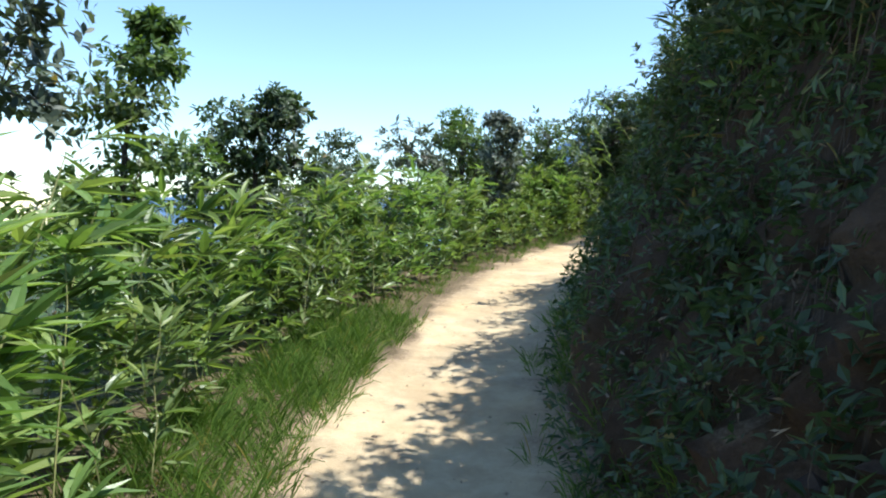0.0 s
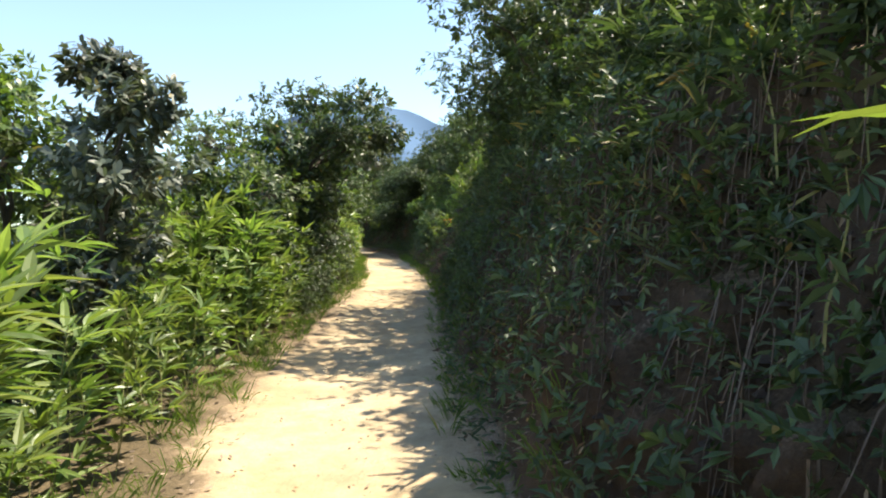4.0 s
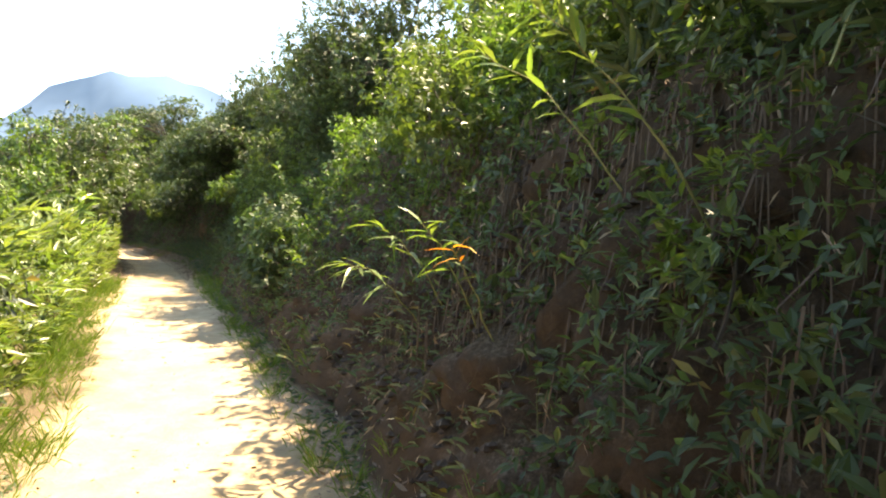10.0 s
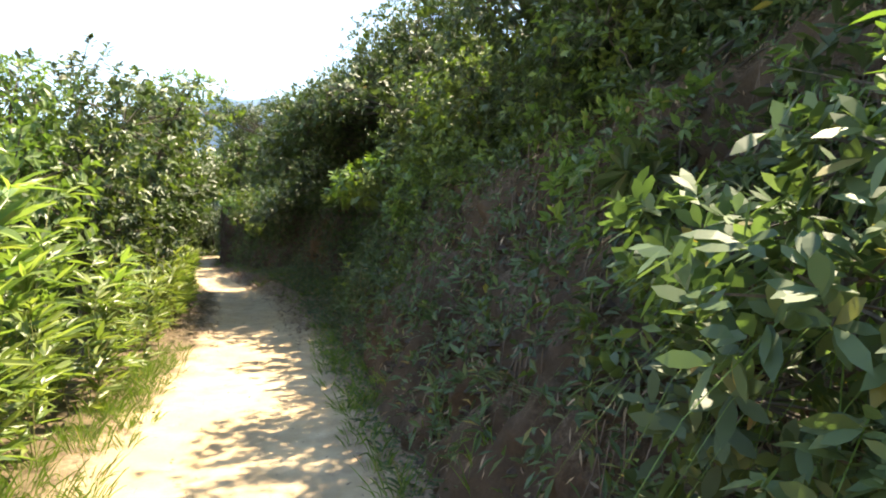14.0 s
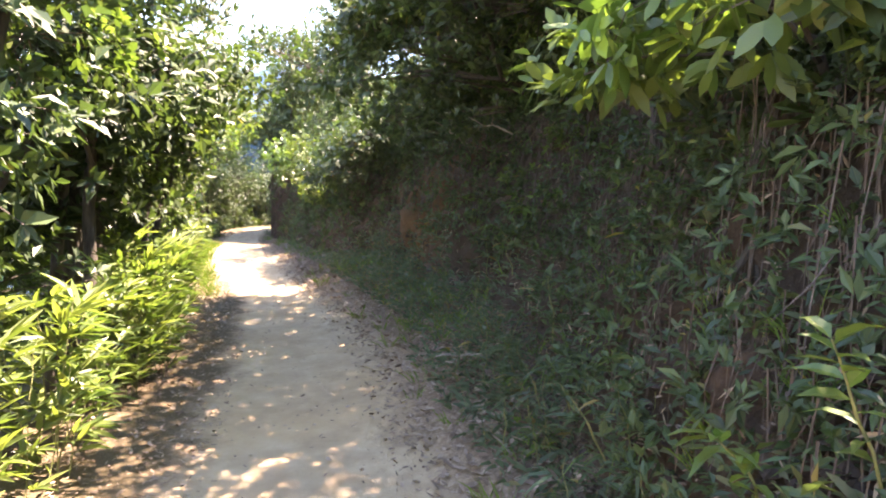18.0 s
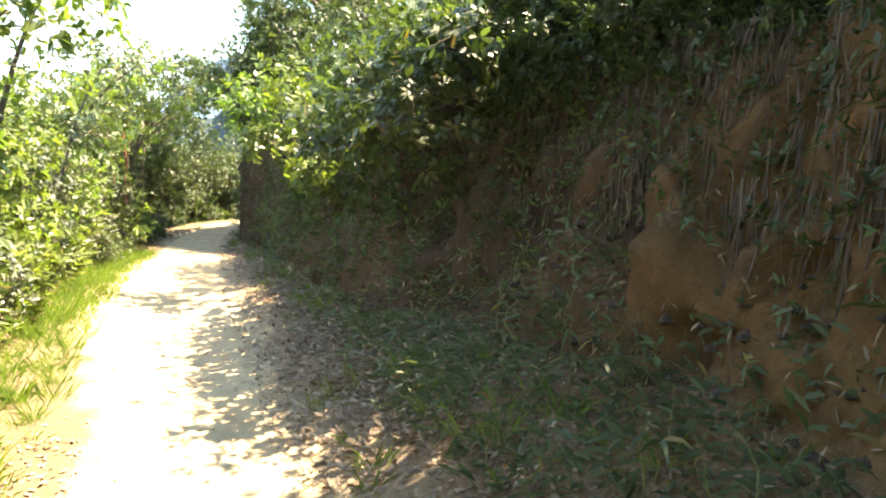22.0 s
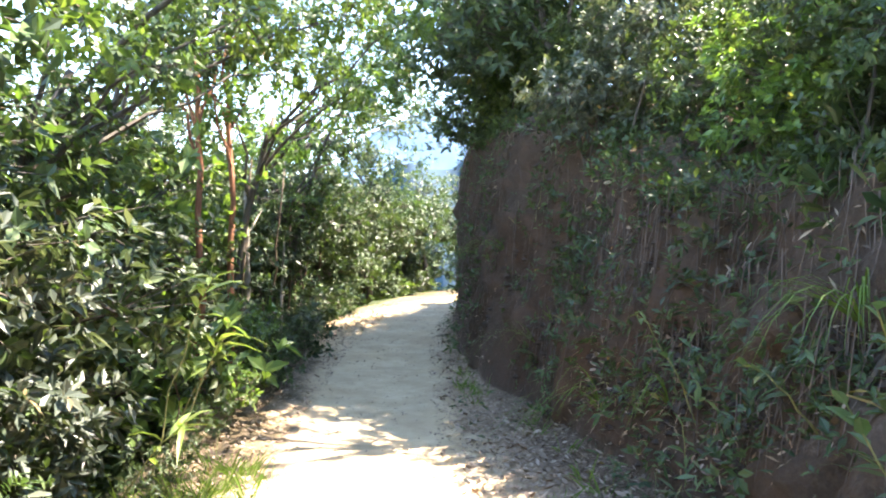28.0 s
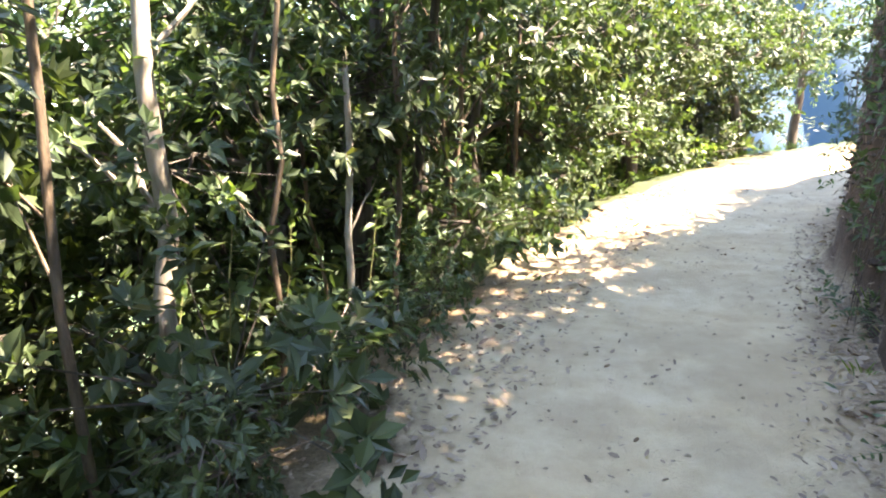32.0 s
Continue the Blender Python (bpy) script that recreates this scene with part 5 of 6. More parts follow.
def sprig(name, label, category, s, d, s_tip, d_tip, up, count, leaf_l, leaf_w, leaf, leaf_from=0.25, fan=1.0):
    """One shoot rooted in the bank that arches out over the trail; every leaf is a part."""
    thing = tagged(new(name), label, category)
    p, z = xy(s, d), float(height(s, d))
    base = np.array((p[0], p[1], z))
    thing.matrix_basis = Matrix.Translation(base)
    tip = spot(s_tip, d_tip, up) - base
    line = curve_to((0, 0, -0.06), tip, 0.12 * np.linalg.norm(tip), 0.008, 8)
    m = Mesh()
    m.tube(line, np.linspace(0.006, 0.002, 8), 5)
    stem = part("stem", m, "culm", thing)
    head = unit(line[-1] - line[-3])
    lat = unit(np.cross(head, (0, 0, 1.0)))
    for i in range(count):
        u = min(1.0, leaf_from + (1 - leaf_from) * ((i + 1) / count) ** 0.6)
        at = np.array([np.interp(u, np.linspace(0, 1, 8), line[:, c]) for c in range(3)])
        sgn = 1 if i % 2 else -1
        way = head * rng.uniform(0.2, 1.3) + lat * sgn * fan * rng.uniform(0.1, 1.2) + np.array((jitter(0.5), jitter(0.5), rng.uniform(-0.5, 0.5)))
        lf = Mesh()
        ln = leaf_l * rng.uniform(0.7, 1.15)
        lf.leaves(at, way, np.array((0, 0, 1.0)) + rng.normal(0, 0.25, 3), ln, leaf_w * ln / leaf_l, rng.uniform(0.15, 0.5), 0.15, (0.25, 0.5, 0.62, 0.4))
        part("leaf", lf, leaf, stem)
    return thing


B, BL = "bamboo_shoot", "bamboo"
sprig(B, "sunlit yellow-green bamboo shoot arching from the bank", BL, 21.9, 1.45, 21.6, 0.85, 1.2, 16, 0.22, 0.026, "bamboo_leaf")
sprig(B, "sunlit yellow-green bamboo shoot arching from the bank", BL, 21.6, 1.5, 21.4, 1.0, 1.42, 12, 0.2, 0.024, "bamboo_leaf")
sprig(B, "upright sunlit bamboo shoot on the bank", BL, 20.9, 1.4, 20.7, 1.0, 1.45, 13, 0.19, 0.024, "bamboo_leaf")
sprig("withered_shoot", "withered orange bamboo leaves on the bank", BL, 20.7, 1.4, 20.45, 1.05, 1.35, 5, 0.16, 0.02, "orange_leaf", 0.7)
sprig(B, "bamboo shoot with lit tips reaching over the trail", BL, 7.9, 1.3, 7.75, 0.82, 1.55, 18, 0.2, 0.026, "bamboo_leaf", 0.15)
sprig(B, "bamboo shoot with lit tips reaching over the trail", BL, 7.6, 1.3, 7.6, 0.9, 1.95, 20, 0.2, 0.026, "bamboo_leaf", 0.15)
sprig("shoot", "shoot with one yellowing leaf among green ones", "plant", 7.4, 1.5, 7.5, 0.95, 2.2, 18, 0.15, 0.04, "bright_leaf", 0.15)
# first and third of these shoots take the shade-darkened leaf colour
sprig(B, "broad-leaved bamboo shoot in the shade", BL, 15.1, 1.5, 15.05, 1.1, 1.65, 15, 0.21, 0.028, "bamboo_leaf_shade")
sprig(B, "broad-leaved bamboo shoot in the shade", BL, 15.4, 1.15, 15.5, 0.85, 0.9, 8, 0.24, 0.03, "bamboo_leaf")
sprig(B, "broad-leaved bamboo shoot in the shade", BL, 17.6, 1.2, 17.5, 0.9, 0.85, 9, 0.26, 0.03, "bamboo_leaf_shade")
sprig(B, "long bamboo shoot hanging from the bank's top", BL, 19.6, 1.7, 19.7, 1.05, 2.15, 12, 0.26, 0.03, "bamboo_leaf")
sprig(B, "long bamboo shoot hanging from the bank's top", BL, 20.2, 1.8, 20.4, 1.15, 2.2, 12, 0.26, 0.03, "bamboo_leaf")
sprig(B, "large-leaved bamboo shoot beside the trail", BL, 53.5, -1.45, 53.4, -1.0, 0.62, 11, 0.24, 0.03, "bamboo_leaf", 0.45)
for s, d, up in ((51.6, 1.12, 1.3), (51.75, 1.15, 1.05), (51.65, 1.1, 0.75), (52.6, 1.35, 1.0), (53.6, 1.3, 1.1)):
    sprig("broad_leaved_shoot", "shoot with large light green leaves on the bank", "plant", s + 0.05, d + 0.35, s - 0.05, d - 0.02, up, 13, 0.1, 0.038, "fern_leaf", 0.15, 1.3)
for s, d, up in ((53.65, -0.95, 1.3), (53.75, -0.88, 1.05), (54.4, -1.12, 0.8)):
    sprig(B, "large-leaved bamboo shoot beside the trail", BL, s + 0.1, d - 0.4, s, d, up, 10, 0.26, 0.036, "bamboo_leaf", 0.7)
sprig(B, "tall green shoot on the bank", BL, 26.2, 1.5, 26.3, 1.25, 2.1, 20, 0.2, 0.03, "bright_leaf", 0.15)
for s, d, up, n in ((33.9, 1.15, 0.85, 9), (33.6, 1.2, 1.15, 7), (25.0, 1.15, 1.3, 8), (24.6, 1.2, 1.1, 8), (25.9, 1.1, 1.05, 9), (38.2, 1.9, 1.2, 10), (37.8, 2.0, 1.4, 9)):
    sprig("seedling_shoot", "young shoot with broad pale green leaves on the bank", "plant", s, d + 0.12, s - 0.1, d - 0.15, up, n + 7, 0.14, 0.042, "bright_leaf", 0.12, 1.2)

for s, d, up, n in ((59.3, -2.0, 0.3, 9), (59.6, -2.1, 0.4, 9), (43.6, -1.35, 0.4, 8), (36.2, -1.2, 0.45, 9), (34.6, -1.2, 0.5, 9)):
    sprig("seedling_shoot", "leafy bright green young plant at the trail's edge", "plant", s, d - 0.1, s - 0.15, d + 0.12, up, n, 0.11, 0.04, "bright_leaf", 0.3, 1.2)


def grass_tuft(label, s, d, blades_n, length, lean=0.0, leaf="grass_leaf"):
    """A tuft of long grass that arches over; every blade is a part."""
    thing = tagged(new("grass_tuft"), label, "grass")
    p, z = xy(s, d), float(height(s, d))
    thing.matrix_basis = Matrix.Translation((p[0], p[1], z))
    out = -np.array((*FAR_SIDE, 0)) * lean
    for i in range(blades_n):
        a = i * 2.399
        ln = length * rng.uniform(0.55, 1.1)
        u = np.linspace(0, 1, 7)[:, None]
        way = unit(np.array((math.cos(a) * 0.5, math.sin(a) * 0.5, 1.0)) + out)
        flat = np.array((way[0], way[1], 0)) + out * 0.3
        line = way * u * ln * (1 - 0.25 * u) + flat * u ** 2 * ln * 0.5 + np.array((0, 0, -0.75)) * u ** 3 * ln + np.array((0, 0, -0.03))
        side = unit(np.cross(way, (0.2, 0.1, 1.0))) * 0.0045
        w = np.array((1.0, 1.0, 0.95, 0.85, 0.65, 0.4, 0.08))[:, None]
        m = Mesh()
        v = np.concatenate([line - side * w, line + side * w])
        m.add(v, [(k, k + 1, k + 8, k + 7) for k in range(6)])
        part("blade", m, leaf, thing)
    return thing


for s, d, n, ln, lean in ((26.2, 1.62, 50, 1.05, 0.6), (26.6, 1.6, 40, 0.95, 0.6), (52.6, 1.85, 40, 0.75, 0.5), (53.9, 1.6, 30, 0.6, 0.7), (34.9, 1.35, 18, 0.5, 0.4), (36.3, 1.6, 20, 0.7, 0.5), (39.2, 2.3, 24, 0.9, 0.7), (54.6, 1.4, 26, 0.8, 0.8), (55.3, 1.3, 22, 0.7, 0.8), (57.0, 1.1, 24, 0.7, 0.9), (56.2, 1.25, 22, 0.7, 0.9),
                          (24.0, 1.1, 16, 0.4, 0.3), (28.2, 1.1, 18, 0.45, 0.3), (30.6, 0.95, 18, 0.4, 0.2), (58.3, 1.0, 20, 0.6, 1.0), (47.3, 1.8, 16, 0.4, 0.4)):
    grass_tuft("tuft of long arching grass on the bank", s, d, int(n * 0.65), ln, lean)


def stick(label, s, d, length, r, turn, lift=0.02, rise=0.0, bark="pale_bark", forks=1):
    """A dead branch lying about."""
    thing = tagged(new("dead_branch"), label, "branch")
    a = radians(turn)
    end = np.array((math.cos(a) * length, math.sin(a) * length, rise))
    line = curve_to((0, 0, 0), end, 0.0, 0.012, 7)
    m = Mesh()
    m.tube(line, np.linspace(r, r * 0.5, 7), 6)
    part("stem", m, bark, thing)
    for k in range(forks):
        at = line[3 + k]
        b = Mesh()
        b.tube(curve_to(at, at + np.array((math.cos(a + 0.7) * length * 0.3, math.sin(a + 0.7) * length * 0.3, 0.03 + rise * 0.4)), 0, 0.008, 4), np.linspace(r * 0.6, r * 0.25, 4), 5)
        part("twig", b, bark, thing)
    p, z = xy(s, d), float(height(s, d))
    thing.matrix_basis = Matrix.Translation((p[0], p[1], z + lift))
    return thing


for s, d, ln, turn, rise in ((58.9, -1.95, 0.55, 160, 0.4), (59.1, -2.0, 0.6, 150, 0.32), (59.3, -2.0, 0.5, 140, 0.45), (59.5, -2.1, 0.55, 120, 0.5), (59.0, -1.85, 0.5, 25, 0.35), (59.4, -1.85, 0.45, 60, 0.4), (59.7, -2.0, 0.5, 165, 0.25), (58.7, -1.9, 0.4, 100, 0.4)):
    stick("dry pale cane leaning among the undergrowth", s, d, ln, 0.0055, turn, 0.0, rise, forks=0)
for s, d, up in ((59.3, -1.6, 0.3), (59.45, -1.7, 0.36), (59.6, -1.62, 0.26), (59.2, -1.75, 0.22)):
    sprig("seedling_shoot", "leafy bright green young plant at the trail's edge", "plant", s + 0.05, d - 0.12, s - 0.05, d + 0.05, up, 9, 0.13, 0.05, "bright_leaf", 0.35, 1.3)
for s, d, up in ((59.0, -1.95, 1.05), (59.5, -2.05, 0.95), (59.8, -1.75, 0.9), (58.7, -1.95, 0.75)):
    sprig("sapling", "thin sapling with a few bright green leaves", "plant", s, d, s + 0.04, d + 0.08, up, 14, 0.085, 0.034, "bright_leaf", 0.6, 1.2)
stick("short pale dead stick lying on the leaf litter", 37.1, 1.35, 0.35, 0.014, 150)
stick("short pale dead stick lying on the leaf litter", 35.6, 1.05, 0.25, 0.011, 60)
stick("thick pale dead branch leaning among the shrubs", 56.1, -1.35, 0.8, 0.024, 159, 0.15, 0.42)
stick("bare dead branch poking out of the bank", 40.5, 2.4, 0.8, 0.012, 200, 0.5, 0.2)
stick("bare dead branch poking out of the bank", 38.9, 2.3, 0.7, 0.01, 190, 0.7, 0.1)


# ---- overhead limb at the left ----
def overhang(label, s, d, up, s_tip, d_tip, up_tip, r, clumps, leaf):
    thing = tagged(new("leaning_tree"), label, "tree")
    p, z = xy(s, d), float(height(s, d))
    base = np.array((p[0], p[1], z))
    thing.matrix_basis = Matrix.Translation(base)
    knee, tip = spot(s, d + (0.2 if d < 0 else -0.2), up) - base, spot(s_tip, d_tip, up_tip) - base
    u = np.linspace(0, 1, 12)[:, None]
    line = (1 - u) ** 2 * np.array((0, 0, -0.15)) + 2 * u * (1 - u) * knee + u ** 2 * tip
    m = Mesh()
    m.tube(line, np.linspace(r, r * 0.35, 12), 8)
    trunk = part("trunk", m, "bark", thing, smooth=True)
    for k in range(clumps):
        at = line[5 + k * 6 // max(1, clumps - 1)] + rng.normal(0, 0.15, 3)
        lf = Mesh()
        tw = Mesh()
        foliage_ball(lf, tw, at, (0.6, 0.6, 0.4), 52, 7, 0.09, 0.42)
        limb = part("limb", tw, "twig", thing)
        part("foliage", lf, leaf, limb, kind="stuff")
    return thing


overhang("tree leaning its leafy limb over the trail", 44.6, -1.7, 2.3, 44.2, -0.5, 3.0, 0.035, 4, "bright_leaf")
overhang("tree leaning its leafy limb over the trail", 40.6, -1.6, 2.4, 40.8, -0.2, 3.1, 0.04, 5, "glossy_leaf")
overhang("tree leaning its leafy limb over the trail", 49.8, -1.7, 2.3, 49.6, -0.9, 3.0, 0.03, 4, "glossy_leaf")
overhang("tree leaning its leafy limb over the trail", 61.2, -2.3, 2.8, 60.6, -0.9, 4.0, 0.045, 5, "bright_leaf")
overhang("tree leaning its leafy limb over the trail", 46.6, -1.7, 2.4, 46.2, -0.9, 3.2, 0.035, 4, "bright_leaf")
overhang("tree leaning its leafy limb over the trail", 36.2, -1.8, 2.8, 36.0, -0.8, 3.8, 0.045, 6, "bright_leaf")
overhang("tree leaning its leafy limb over the trail", 38.0, -1.9, 3.0, 37.8, -1.0, 4.2, 0.045, 6, "glossy_leaf")
overhang("tree leaning its leafy limb over the trail", 42.6, -1.7, 2.4, 42.7, -0.4, 3.1, 0.04, 5, "bright_leaf")
overhang("tree leaning its leafy limb over the trail", 53.0, -2.6, 2.8, 53.0, -0.7, 3.7, 0.045, 6, "bright_leaf")
overhang("tree leaning its leafy limb over the trail", 54.6, -3.2, 2.9, 55.0, -0.6, 3.9, 0.045, 6, "glossy_leaf")


def canopy(label, s, d, clumps, r=0.06, leaf="glossy_leaf", bark="bark", leaf_l=0.09, tips=58):
    """A tree at s, d whose limbs carry clumps of leaves at given places over the trail: along, across, height, radius."""
    thing = tagged(new("overhanging_tree"), label, "tree")
    p, z = xy(s, d), float(height(s, d))
    base = np.array((p[0], p[1], z))
    thing.matrix_basis = Matrix.Translation(base)
    ends = [spot(a, c, h) - base for a, c, h, q in clumps]
    mean = np.mean(ends, 0)
    top = mean * np.array((0.45, 0.45, 0.92))
    u = np.linspace(0, 1, 10)[:, None]
    knee = top * np.array((0.15, 0.15, 0.55))
    line = (1 - u) ** 2 * np.array((0, 0, -0.2)) + 2 * u * (1 - u) * knee + u ** 2 * top
    line[1:-1] += rng.normal(0, 0.02, (8, 3))
    m = Mesh()
    m.tube(line, np.linspace(r, r * 0.5, 10), 8)
    part("trunk", m, bark, thing, smooth=True)
    for end, (a, c, h, q) in zip(ends, clumps):
        at = line[min(9, max(2, int(9 * end[2] / max(top[2], 0.1) * 0.75)))]
        wood, leafy = Mesh(), Mesh()
        wood.tube(curve_to(at, end, 0.1, 0.03, 6), np.linspace(r * 0.45, r * 0.12, 6), 5)
        foliage_ball(leafy, wood, end, (q, q, q * 0.75), tips, 8, leaf_l, 0.42, shape=(0.35, 0.4, 0.7, 0.42))
        limb = part("limb", wood, bark, thing)
        part("foliage", leafy, leaf, limb, kind="stuff")
    return thing


canopy("tall grey-green bush standing behind the bamboo hedge", 2.7, -2.3, [(2.2, -2.15, 1.9, 0.52), (2.8, -1.9, 2.2, 0.52), (2.5, -2.1, 2.7, 0.5), (3.2, -2.1, 1.8, 0.5), (2.9, -2.2, 3.05, 0.42)], 0.03, "grey_leaf", leaf_l=0.085, tips=120)
ROOF = "dark evergreen crown over the trail, in places added only for shade"


def shade_roof(s0, s1, d):
    """A tall added tree whose crown blocks sun from the trail, s0 to s1."""
    spots = [(s + jitter(0.15), across + jitter(0.15), up + jitter(0.15), 0.66) for s in np.arange(s0, s1, 0.75) for across, up in ((1.2, 3.6), (1.75, 4.0), (2.2, 4.6), (2.6, 4.2))]
    canopy(ROOF, (s0 + s1) / 2, d, spots, 0.07, tips=84, leaf_l=0.1)


canopy("dark tree arching its leafy crown beside the trail", 38.8, -2.1, [(38.3, -1.5, 3.4, 0.5), (39.1, -1.2, 3.5, 0.5), (39.9, -1.0, 3.6, 0.5), (40.8, -0.9, 3.6, 0.5), (38.8, -1.6, 4.0, 0.5), (40.2, -1.3, 4.1, 0.5)], 0.05, tips=80)
shade_roof(37.6, 40.0, 3.6)
shade_roof(40.2, 42.6, 3.6)
canopy(ROOF, 17.3, -1.75, [(16.5, -1.6, 2.5, 0.5), (17.0, -1.1, 2.6, 0.5), (17.4, -0.75, 2.6, 0.45), (17.9, -0.45, 2.65, 0.45), (18.2, -0.1, 2.75, 0.4), (18.6, -0.5, 3.1, 0.5), (17.2, -1.5, 2.1, 0.5), (17.9, -1.25, 2.2, 0.5), (18.5, -1.1, 2.5, 0.5),
                           (17.6, -1.3, 3.2, 0.55), (16.9, -1.6, 1.6, 0.45), (18.2, -1.4, 1.6, 0.45), (17.6, -1.45, 1.1, 0.4), (17.0, -0.5, 3.1, 0.5)], 0.075, tips=100, leaf_l=0.1)
canopy("tree with sunlit leaves over the trail's edge", 37.6, -1.5, [(37.3, -1.4, 2.1, 0.42), (37.7, -1.4, 2.6, 0.45), (38.2, -1.2, 2.7, 0.45), (38.7, -1.5, 2.3, 0.5), (39.2, -1.0, 2.8, 0.45), (38.0, -1.5, 1.7, 0.4), (37.0, -1.4, 3.0, 0.5)], 0.06)
canopy("tree with sunlit leaves over the trail's edge", 39.8, -1.5, [(39.6, -1.2, 2.2, 0.45), (40.0, -0.9, 2.8, 0.45), (40.5, -0.7, 2.9, 0.45), (41.0, -0.8, 2.9, 0.5), (40.2, -1.3, 3.0, 0.5), (40.9, -1.2, 2.0, 0.45)], 0.055, "bright_leaf")
canopy(ROOF, 39.6, 3.4, [(39.4, 1.5, 2.7, 0.5), (39.9, 0.8, 2.8, 0.5), (40.8, 0.6, 2.9, 0.5), (39.2, 1.7, 2.2, 0.45), (38.4, 1.4, 3.0, 0.55), (37.6, 1.1, 3.3, 0.6), (36.8, 1.0, 3.4, 0.6), (40.4, 1.4, 2.4, 0.5)], 0.06)
# clumps added high up to keep sun off the trail
canopy(ROOF, 35.6, 3.2, [(36.6, 1.3, 3.7, 0.6), (37.2, 1.4, 3.6, 0.6), (36.0, 1.3, 3.7, 0.6), (35.4, 1.4, 3.7, 0.6)], 0.06)
canopy("tree with sunlit leaves over the trail's edge", 43.6, -1.7, [(43.6, -1.3, 2.5, 0.4), (43.9, -0.7, 2.95, 0.4), (43.3, -1.0, 3.1, 0.45), (44.4, -1.3, 2.9, 0.45)], 0.05)
canopy("tree with sunlit leaves over the trail's edge", 54.4, -3.0, [(54.3, -1.6, 2.6, 0.45), (54.8, -1.1, 3.1, 0.5), (55.5, -0.8, 3.3, 0.5), (55.9, -0.5, 3.5, 0.5), (54.6, -1.9, 2.0, 0.4), (56.3, -1.2, 3.1, 0.55), (54.2, -1.9, 3.3, 0.6)], 0.055, "bright_leaf", leaf_l=0.075)
canopy("tree with sunlit leaves over the trail's edge", 57.6, -2.0, [(56.8, 0.0, 3.75, 0.45), (56.9, -0.8, 3.2, 0.5), (57.6, -0.4, 3.4, 0.5), (58.2, -0.9, 3.1, 0.55), (58.0, -1.6, 2.6, 0.5), (57.0, -1.7, 2.9, 0.55), (58.8, -0.4, 3.5, 0.5)], 0.055, "bright_leaf")
canopy(ROOF, 60.6, -2.4, [(60.2, -1.2, 3.1, 0.5), (61.0, -1.2, 3.0, 0.55), (61.2, -1.9, 2.4, 0.5), (61.6, -1.8, 2.7, 0.55)], 0.055)
canopy(ROOF, 56.0, -2.9, [(55.3, -2.4, 3.3, 0.6), (56.0, -2.0, 3.5, 0.6), (56.9, -2.6, 3.4, 0.65), (56.4, -1.6, 3.9, 0.6), (57.5, -2.4, 3.7, 0.6), (58.4, -2.6, 3.5, 0.6)], 0.05)
canopy("tree with sunlit leaves over the trail's edge", 20.2, -1.7, [(19.5, -1.4, 2.5, 0.45), (20.1, -1.0, 2.85, 0.45), (20.7, -1.1, 2.4, 0.45), (20.3, -1.4, 1.8, 0.42), (21.1, -1.2, 2.9, 0.5), (19.5, -1.5, 1.8, 0.42), (21.4, -1.4, 2.0, 0.45), (20.4, -1.5, 3.2, 0.5)], 0.05, "bright_leaf")
canopy(ROOF, 59.4, 2.0, [(58.3, 0.9, 3.4, 0.5), (58.9, 0.8, 3.3, 0.5), (59.4, 0.8, 3.2, 0.5), (60.2, 0.7, 3.3, 0.5), (60.8, 0.6, 3.3, 0.5), (57.6, 0.9, 3.6, 0.5)], 0.05)
canopy("dense bright green rounded shrub behind the bamboo hedge", 12.6, -2.9, [(12.3, -3.3, 1.5, 0.5), (12.9, -2.7, 1.5, 0.5), (12.6, -2.9, 2.0, 0.55), (12.2, -2.7, 2.1, 0.45), (12.8, -3.3, 2.1, 0.45), (12.6, -3.0, 2.5, 0.4)], 0.05, "bright_leaf", tips=110)
canopy("grey-green bush with stiff upright leaves behind the bamboo hedge", 11.4, -1.6, [(11.2, -1.7, 0.9, 0.42), (11.6, -1.6, 1.2, 0.42), (11.3, -1.4, 1.6, 0.42), (11.6, -1.7, 1.8, 0.42), (11.4, -1.35, 2.1, 0.3), (11.5, -1.6, 2.35, 0.25)], 0.035, "grey_leaf", tips=110)
canopy("dark green bush farther down the slope", 12.2, -5.6, [(12.0, -5.8, 1.5, 0.5), (12.4, -5.4, 1.6, 0.5), (12.2, -5.7, 2.1, 0.45)], 0.04, tips=110)
canopy("shrub with upright large yellow-green leaves on the bank's brow", 34.6, 2.1, [(34.2, 1.5, 2.1, 0.36), (34.6, 1.35, 2.2, 0.4), (35.0, 1.3, 2.0, 0.36), (34.9, 1.75, 2.35, 0.4), (34.3, 1.8, 2.4, 0.4), (35.3, 1.5, 2.3, 0.36)], 0.03, "bright_leaf", leaf_l=0.135, tips=24)
# clumps behind the brow, added to keep the bank face dark
canopy(ROOF, 46.2, 3.6, [(s, d, u, 0.62) for s in (44.0, 44.8, 45.6, 46.4, 47.2) for d, u in ((1.9, 2.6), (2.6, 3.2), (3.3, 3.9))], 0.07, tips=90)
# dark brow foliage, placed also to cut skylight on the face
canopy(ROOF, 45.4, 3.0, [(s, d, u, 0.5) for s in (44.2, 45.0, 45.8, 46.6) for d, u in ((1.5, 1.95), (1.75, 2.45))], 0.06, tips=80)
# crown added above view to shade the plants left of the trail
canopy(ROOF, 55.9, 3.6, [(s, d, u, 0.6) for s in (54.6, 55.4, 56.2, 57.0) for d, u in ((0.6, 6.6), (1.3, 6.8), (2.0, 6.8))], 0.06, tips=76)
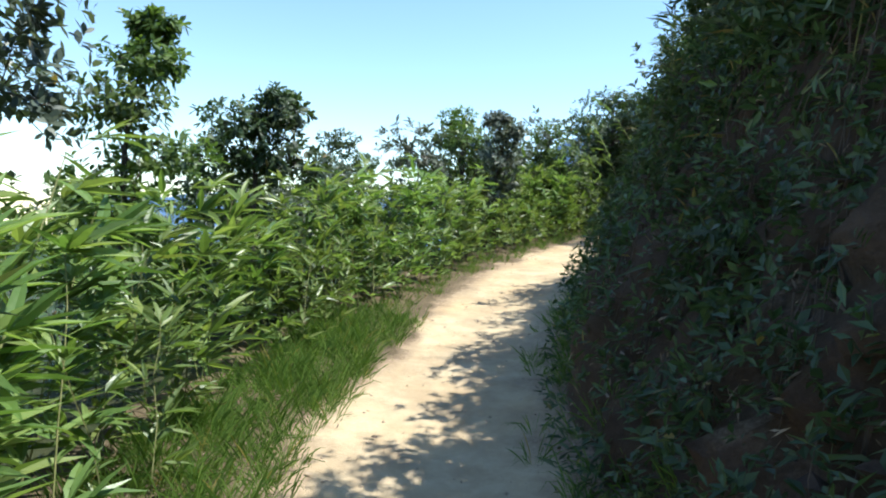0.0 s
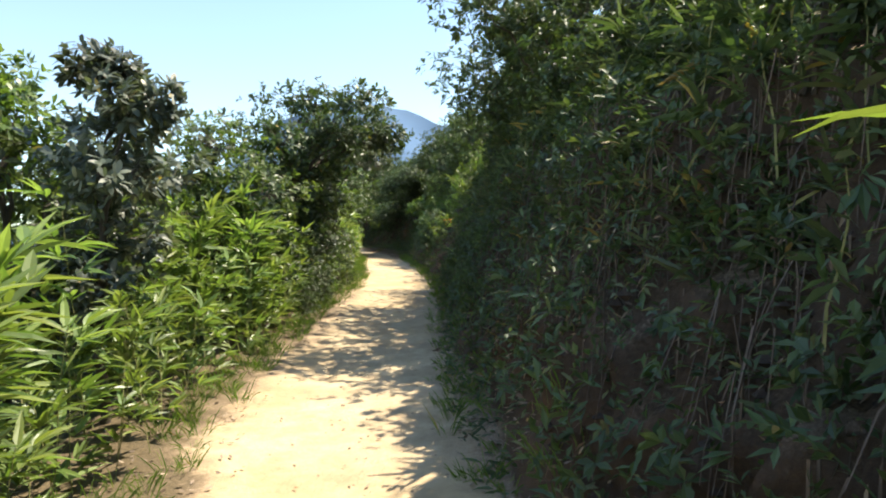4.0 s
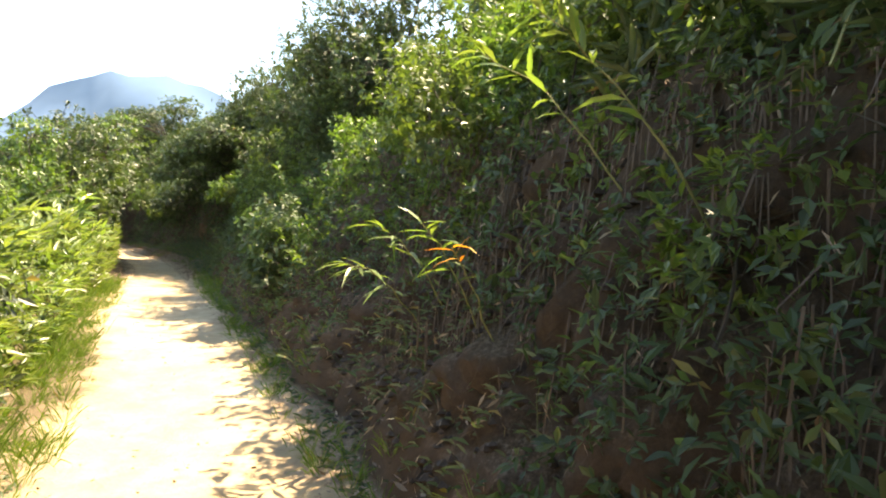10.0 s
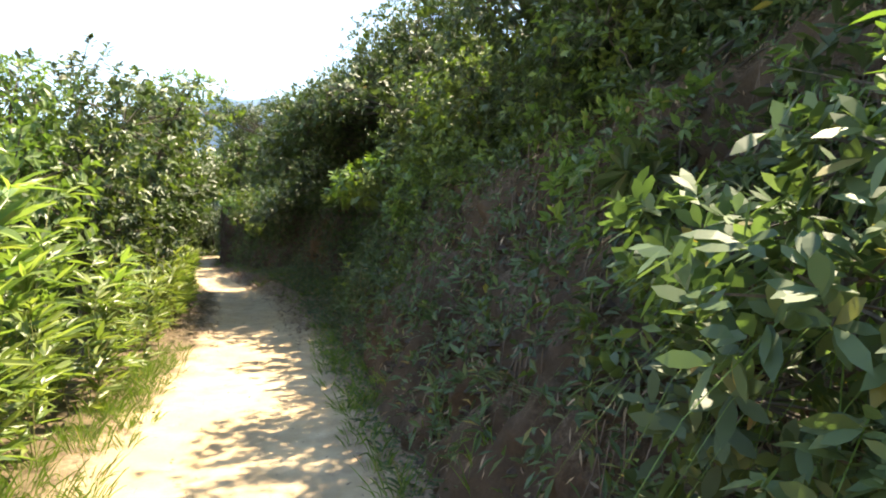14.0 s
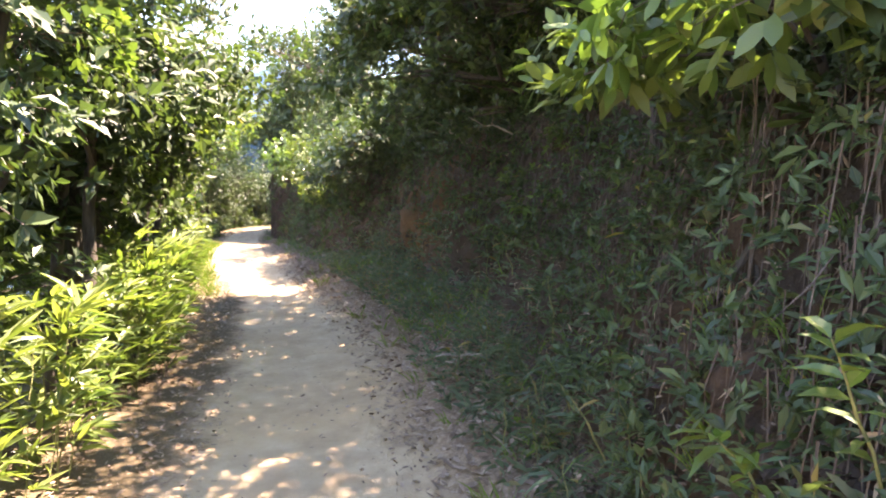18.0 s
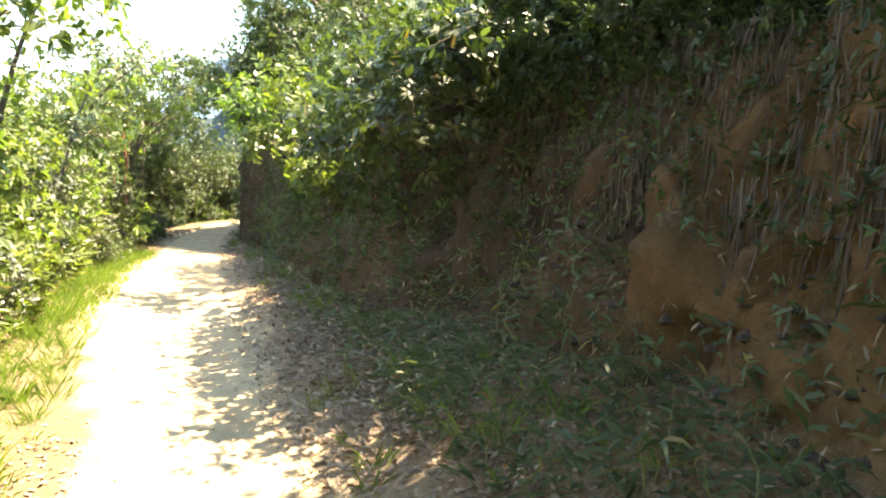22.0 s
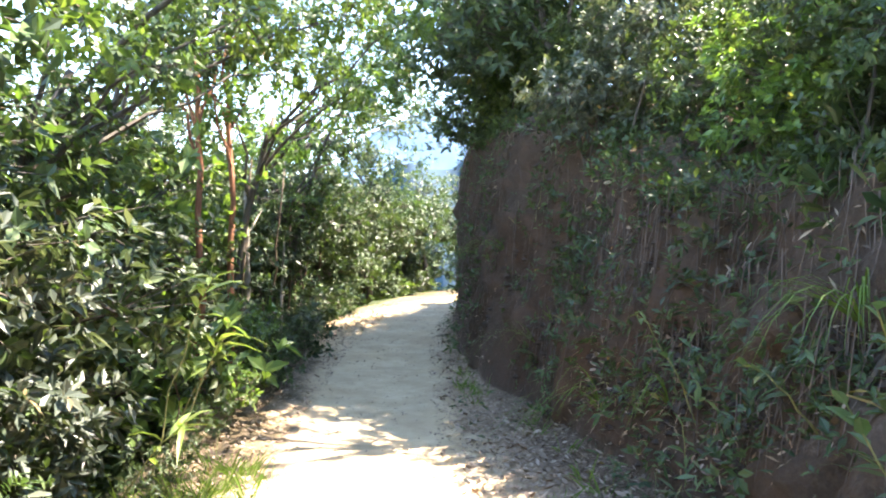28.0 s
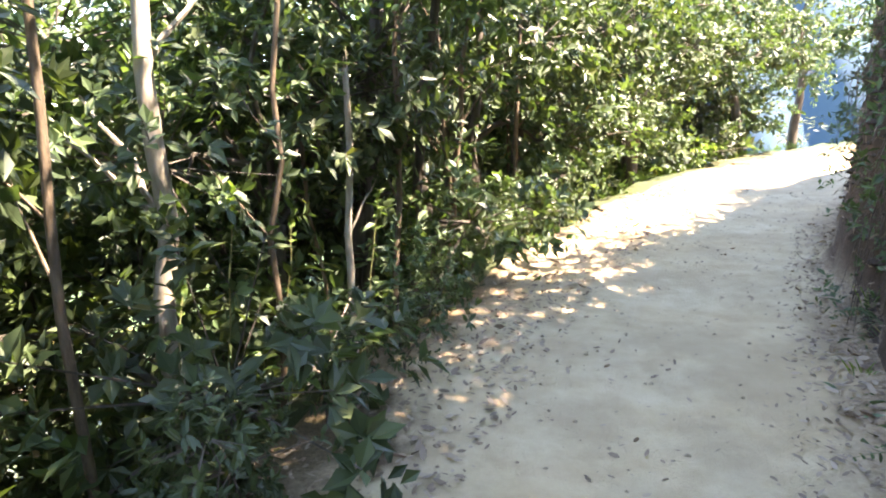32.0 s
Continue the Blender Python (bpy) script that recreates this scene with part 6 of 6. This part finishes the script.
# overhead crown added to shade the recess and the trail
canopy(ROOF, 39.2, 3.8, [(s, d, 3.2 + 0.5 * d, 0.58) for s in (36.8, 37.6, 38.4, 39.2, 40.0, 40.8, 41.6, 42.2) for d in (1.05, 1.6, 2.2)], 0.06, tips=80)
canopy("tree with grey-green leaves hanging over the trail", 20.1, -1.5, [(20.0, -0.55, 2.5, 0.4), (20.4, -0.7, 2.75, 0.4), (19.8, -0.85, 2.75, 0.4), (20.6, -0.5, 2.95, 0.4), (20.2, -1.1, 3.0, 0.45)], 0.035, "grey_leaf", leaf_l=0.07)
for s, d in ((56.6, -1.95), (57.15, -1.8)):
    canopy("slender tree with a peeling red-brown trunk", s, d, [(s - 0.3, d - 0.3, 3.3, 0.5), (s + 0.4, d + 0.2, 3.6, 0.5), (s, d - 0.1, 4.1, 0.55), (s + 0.2, d - 0.5, 3.7, 0.5)], 0.043, "glossy_leaf", "red_bark", leaf_l=0.1, tips=50)
canopy("pointed yellow-green bush standing above the bamboo hedge", 4.6, -2.5, [(4.45, -2.55, 1.2, 0.42), (4.75, -2.3, 1.5, 0.42), (4.55, -2.45, 1.9, 0.38), (4.7, -2.35, 2.25, 0.3), (4.75, -2.35, 2.55, 0.2)], 0.03, "bright_leaf", leaf_l=0.08, tips=110)
canopy("lumpy dark green bush behind the bamboo hedge", 5.95, -2.25, [(5.75, -2.6, 1.5, 0.42), (6.0, -2.2, 1.6, 0.44), (6.1, -1.95, 1.5, 0.42), (5.85, -2.35, 1.9, 0.38), (6.05, -2.05, 1.98, 0.3), (6.05, -2.05, 2.15, 0.18)], 0.03, leaf_l=0.08, tips=110)
canopy("tall slender grey-green tree behind the bamboo hedge", 4.0, -3.7, [(3.9, -3.5, 1.5, 0.5), (4.1, -3.4, 2.1, 0.5), (3.9, -3.3, 2.7, 0.5), (4.2, -3.4, 3.2, 0.45), (4.3, -3.3, 3.7, 0.4)], 0.05, "grey_leaf", leaf_l=0.075, tips=110)
canopy("sunlit shrub with long pale green leaves leaning from the bank", 26.3, 1.4, [(26.2, 1.05, 1.3, 0.3), (26.5, 1.1, 1.05, 0.3), (26.0, 1.1, 1.0, 0.3), (26.2, 1.25, 1.55, 0.3), (26.6, 1.15, 1.4, 0.28), (25.9, 1.05, 0.7, 0.28), (26.3, 1.0, 0.75, 0.28), (25.8, 1.25, 1.35, 0.28)], 0.02, "fern_leaf", leaf_l=0.08, tips=46)
canopy("shrub with large sunlit leaves on the bank's brow", 48.8, 2.0, [(48.4, 1.0, 2.0, 0.4), (48.8, 0.85, 2.4, 0.4), (49.2, 0.95, 2.7, 0.4), (48.6, 1.3, 2.8, 0.42), (49.4, 1.2, 2.1, 0.4), (47.9, 1.4, 2.4, 0.4), (47.5, 1.75, 2.1, 0.4), (48.2, 1.5, 1.6, 0.4)], 0.04, "bright_leaf", leaf_l=0.115, tips=42)
# high crowns added to shade the woodland foliage beneath
canopy(ROOF, 62.4, -3.4, [(s, d, u, 0.6) for s in (58.6, 59.5, 60.4, 61.3, 62.1, 63.0, 63.9, 64.8, 65.7, 66.6) for d, u in ((-1.5, 4.5), (-0.6, 4.8))], 0.06, tips=70)
for s, d, u in ((55.5, -1.2, 0.35), (56.0, -1.3, 0.3), (56.3, -1.35, 0.6), (56.9, -1.6, 0.8), (57.1, -1.5, 0.6), (55.2, -1.5, 0.7)):
    canopy("leafy young shrub with bright green leaves at the trail's edge", s, d - 0.2, [(s, d, u, 0.2), (s + 0.15, d - 0.15, u + 0.08, 0.17), (s - 0.15, d - 0.1, u - 0.08, 0.17)], 0.008, "bright_leaf", "twig", leaf_l=0.065, tips=12)
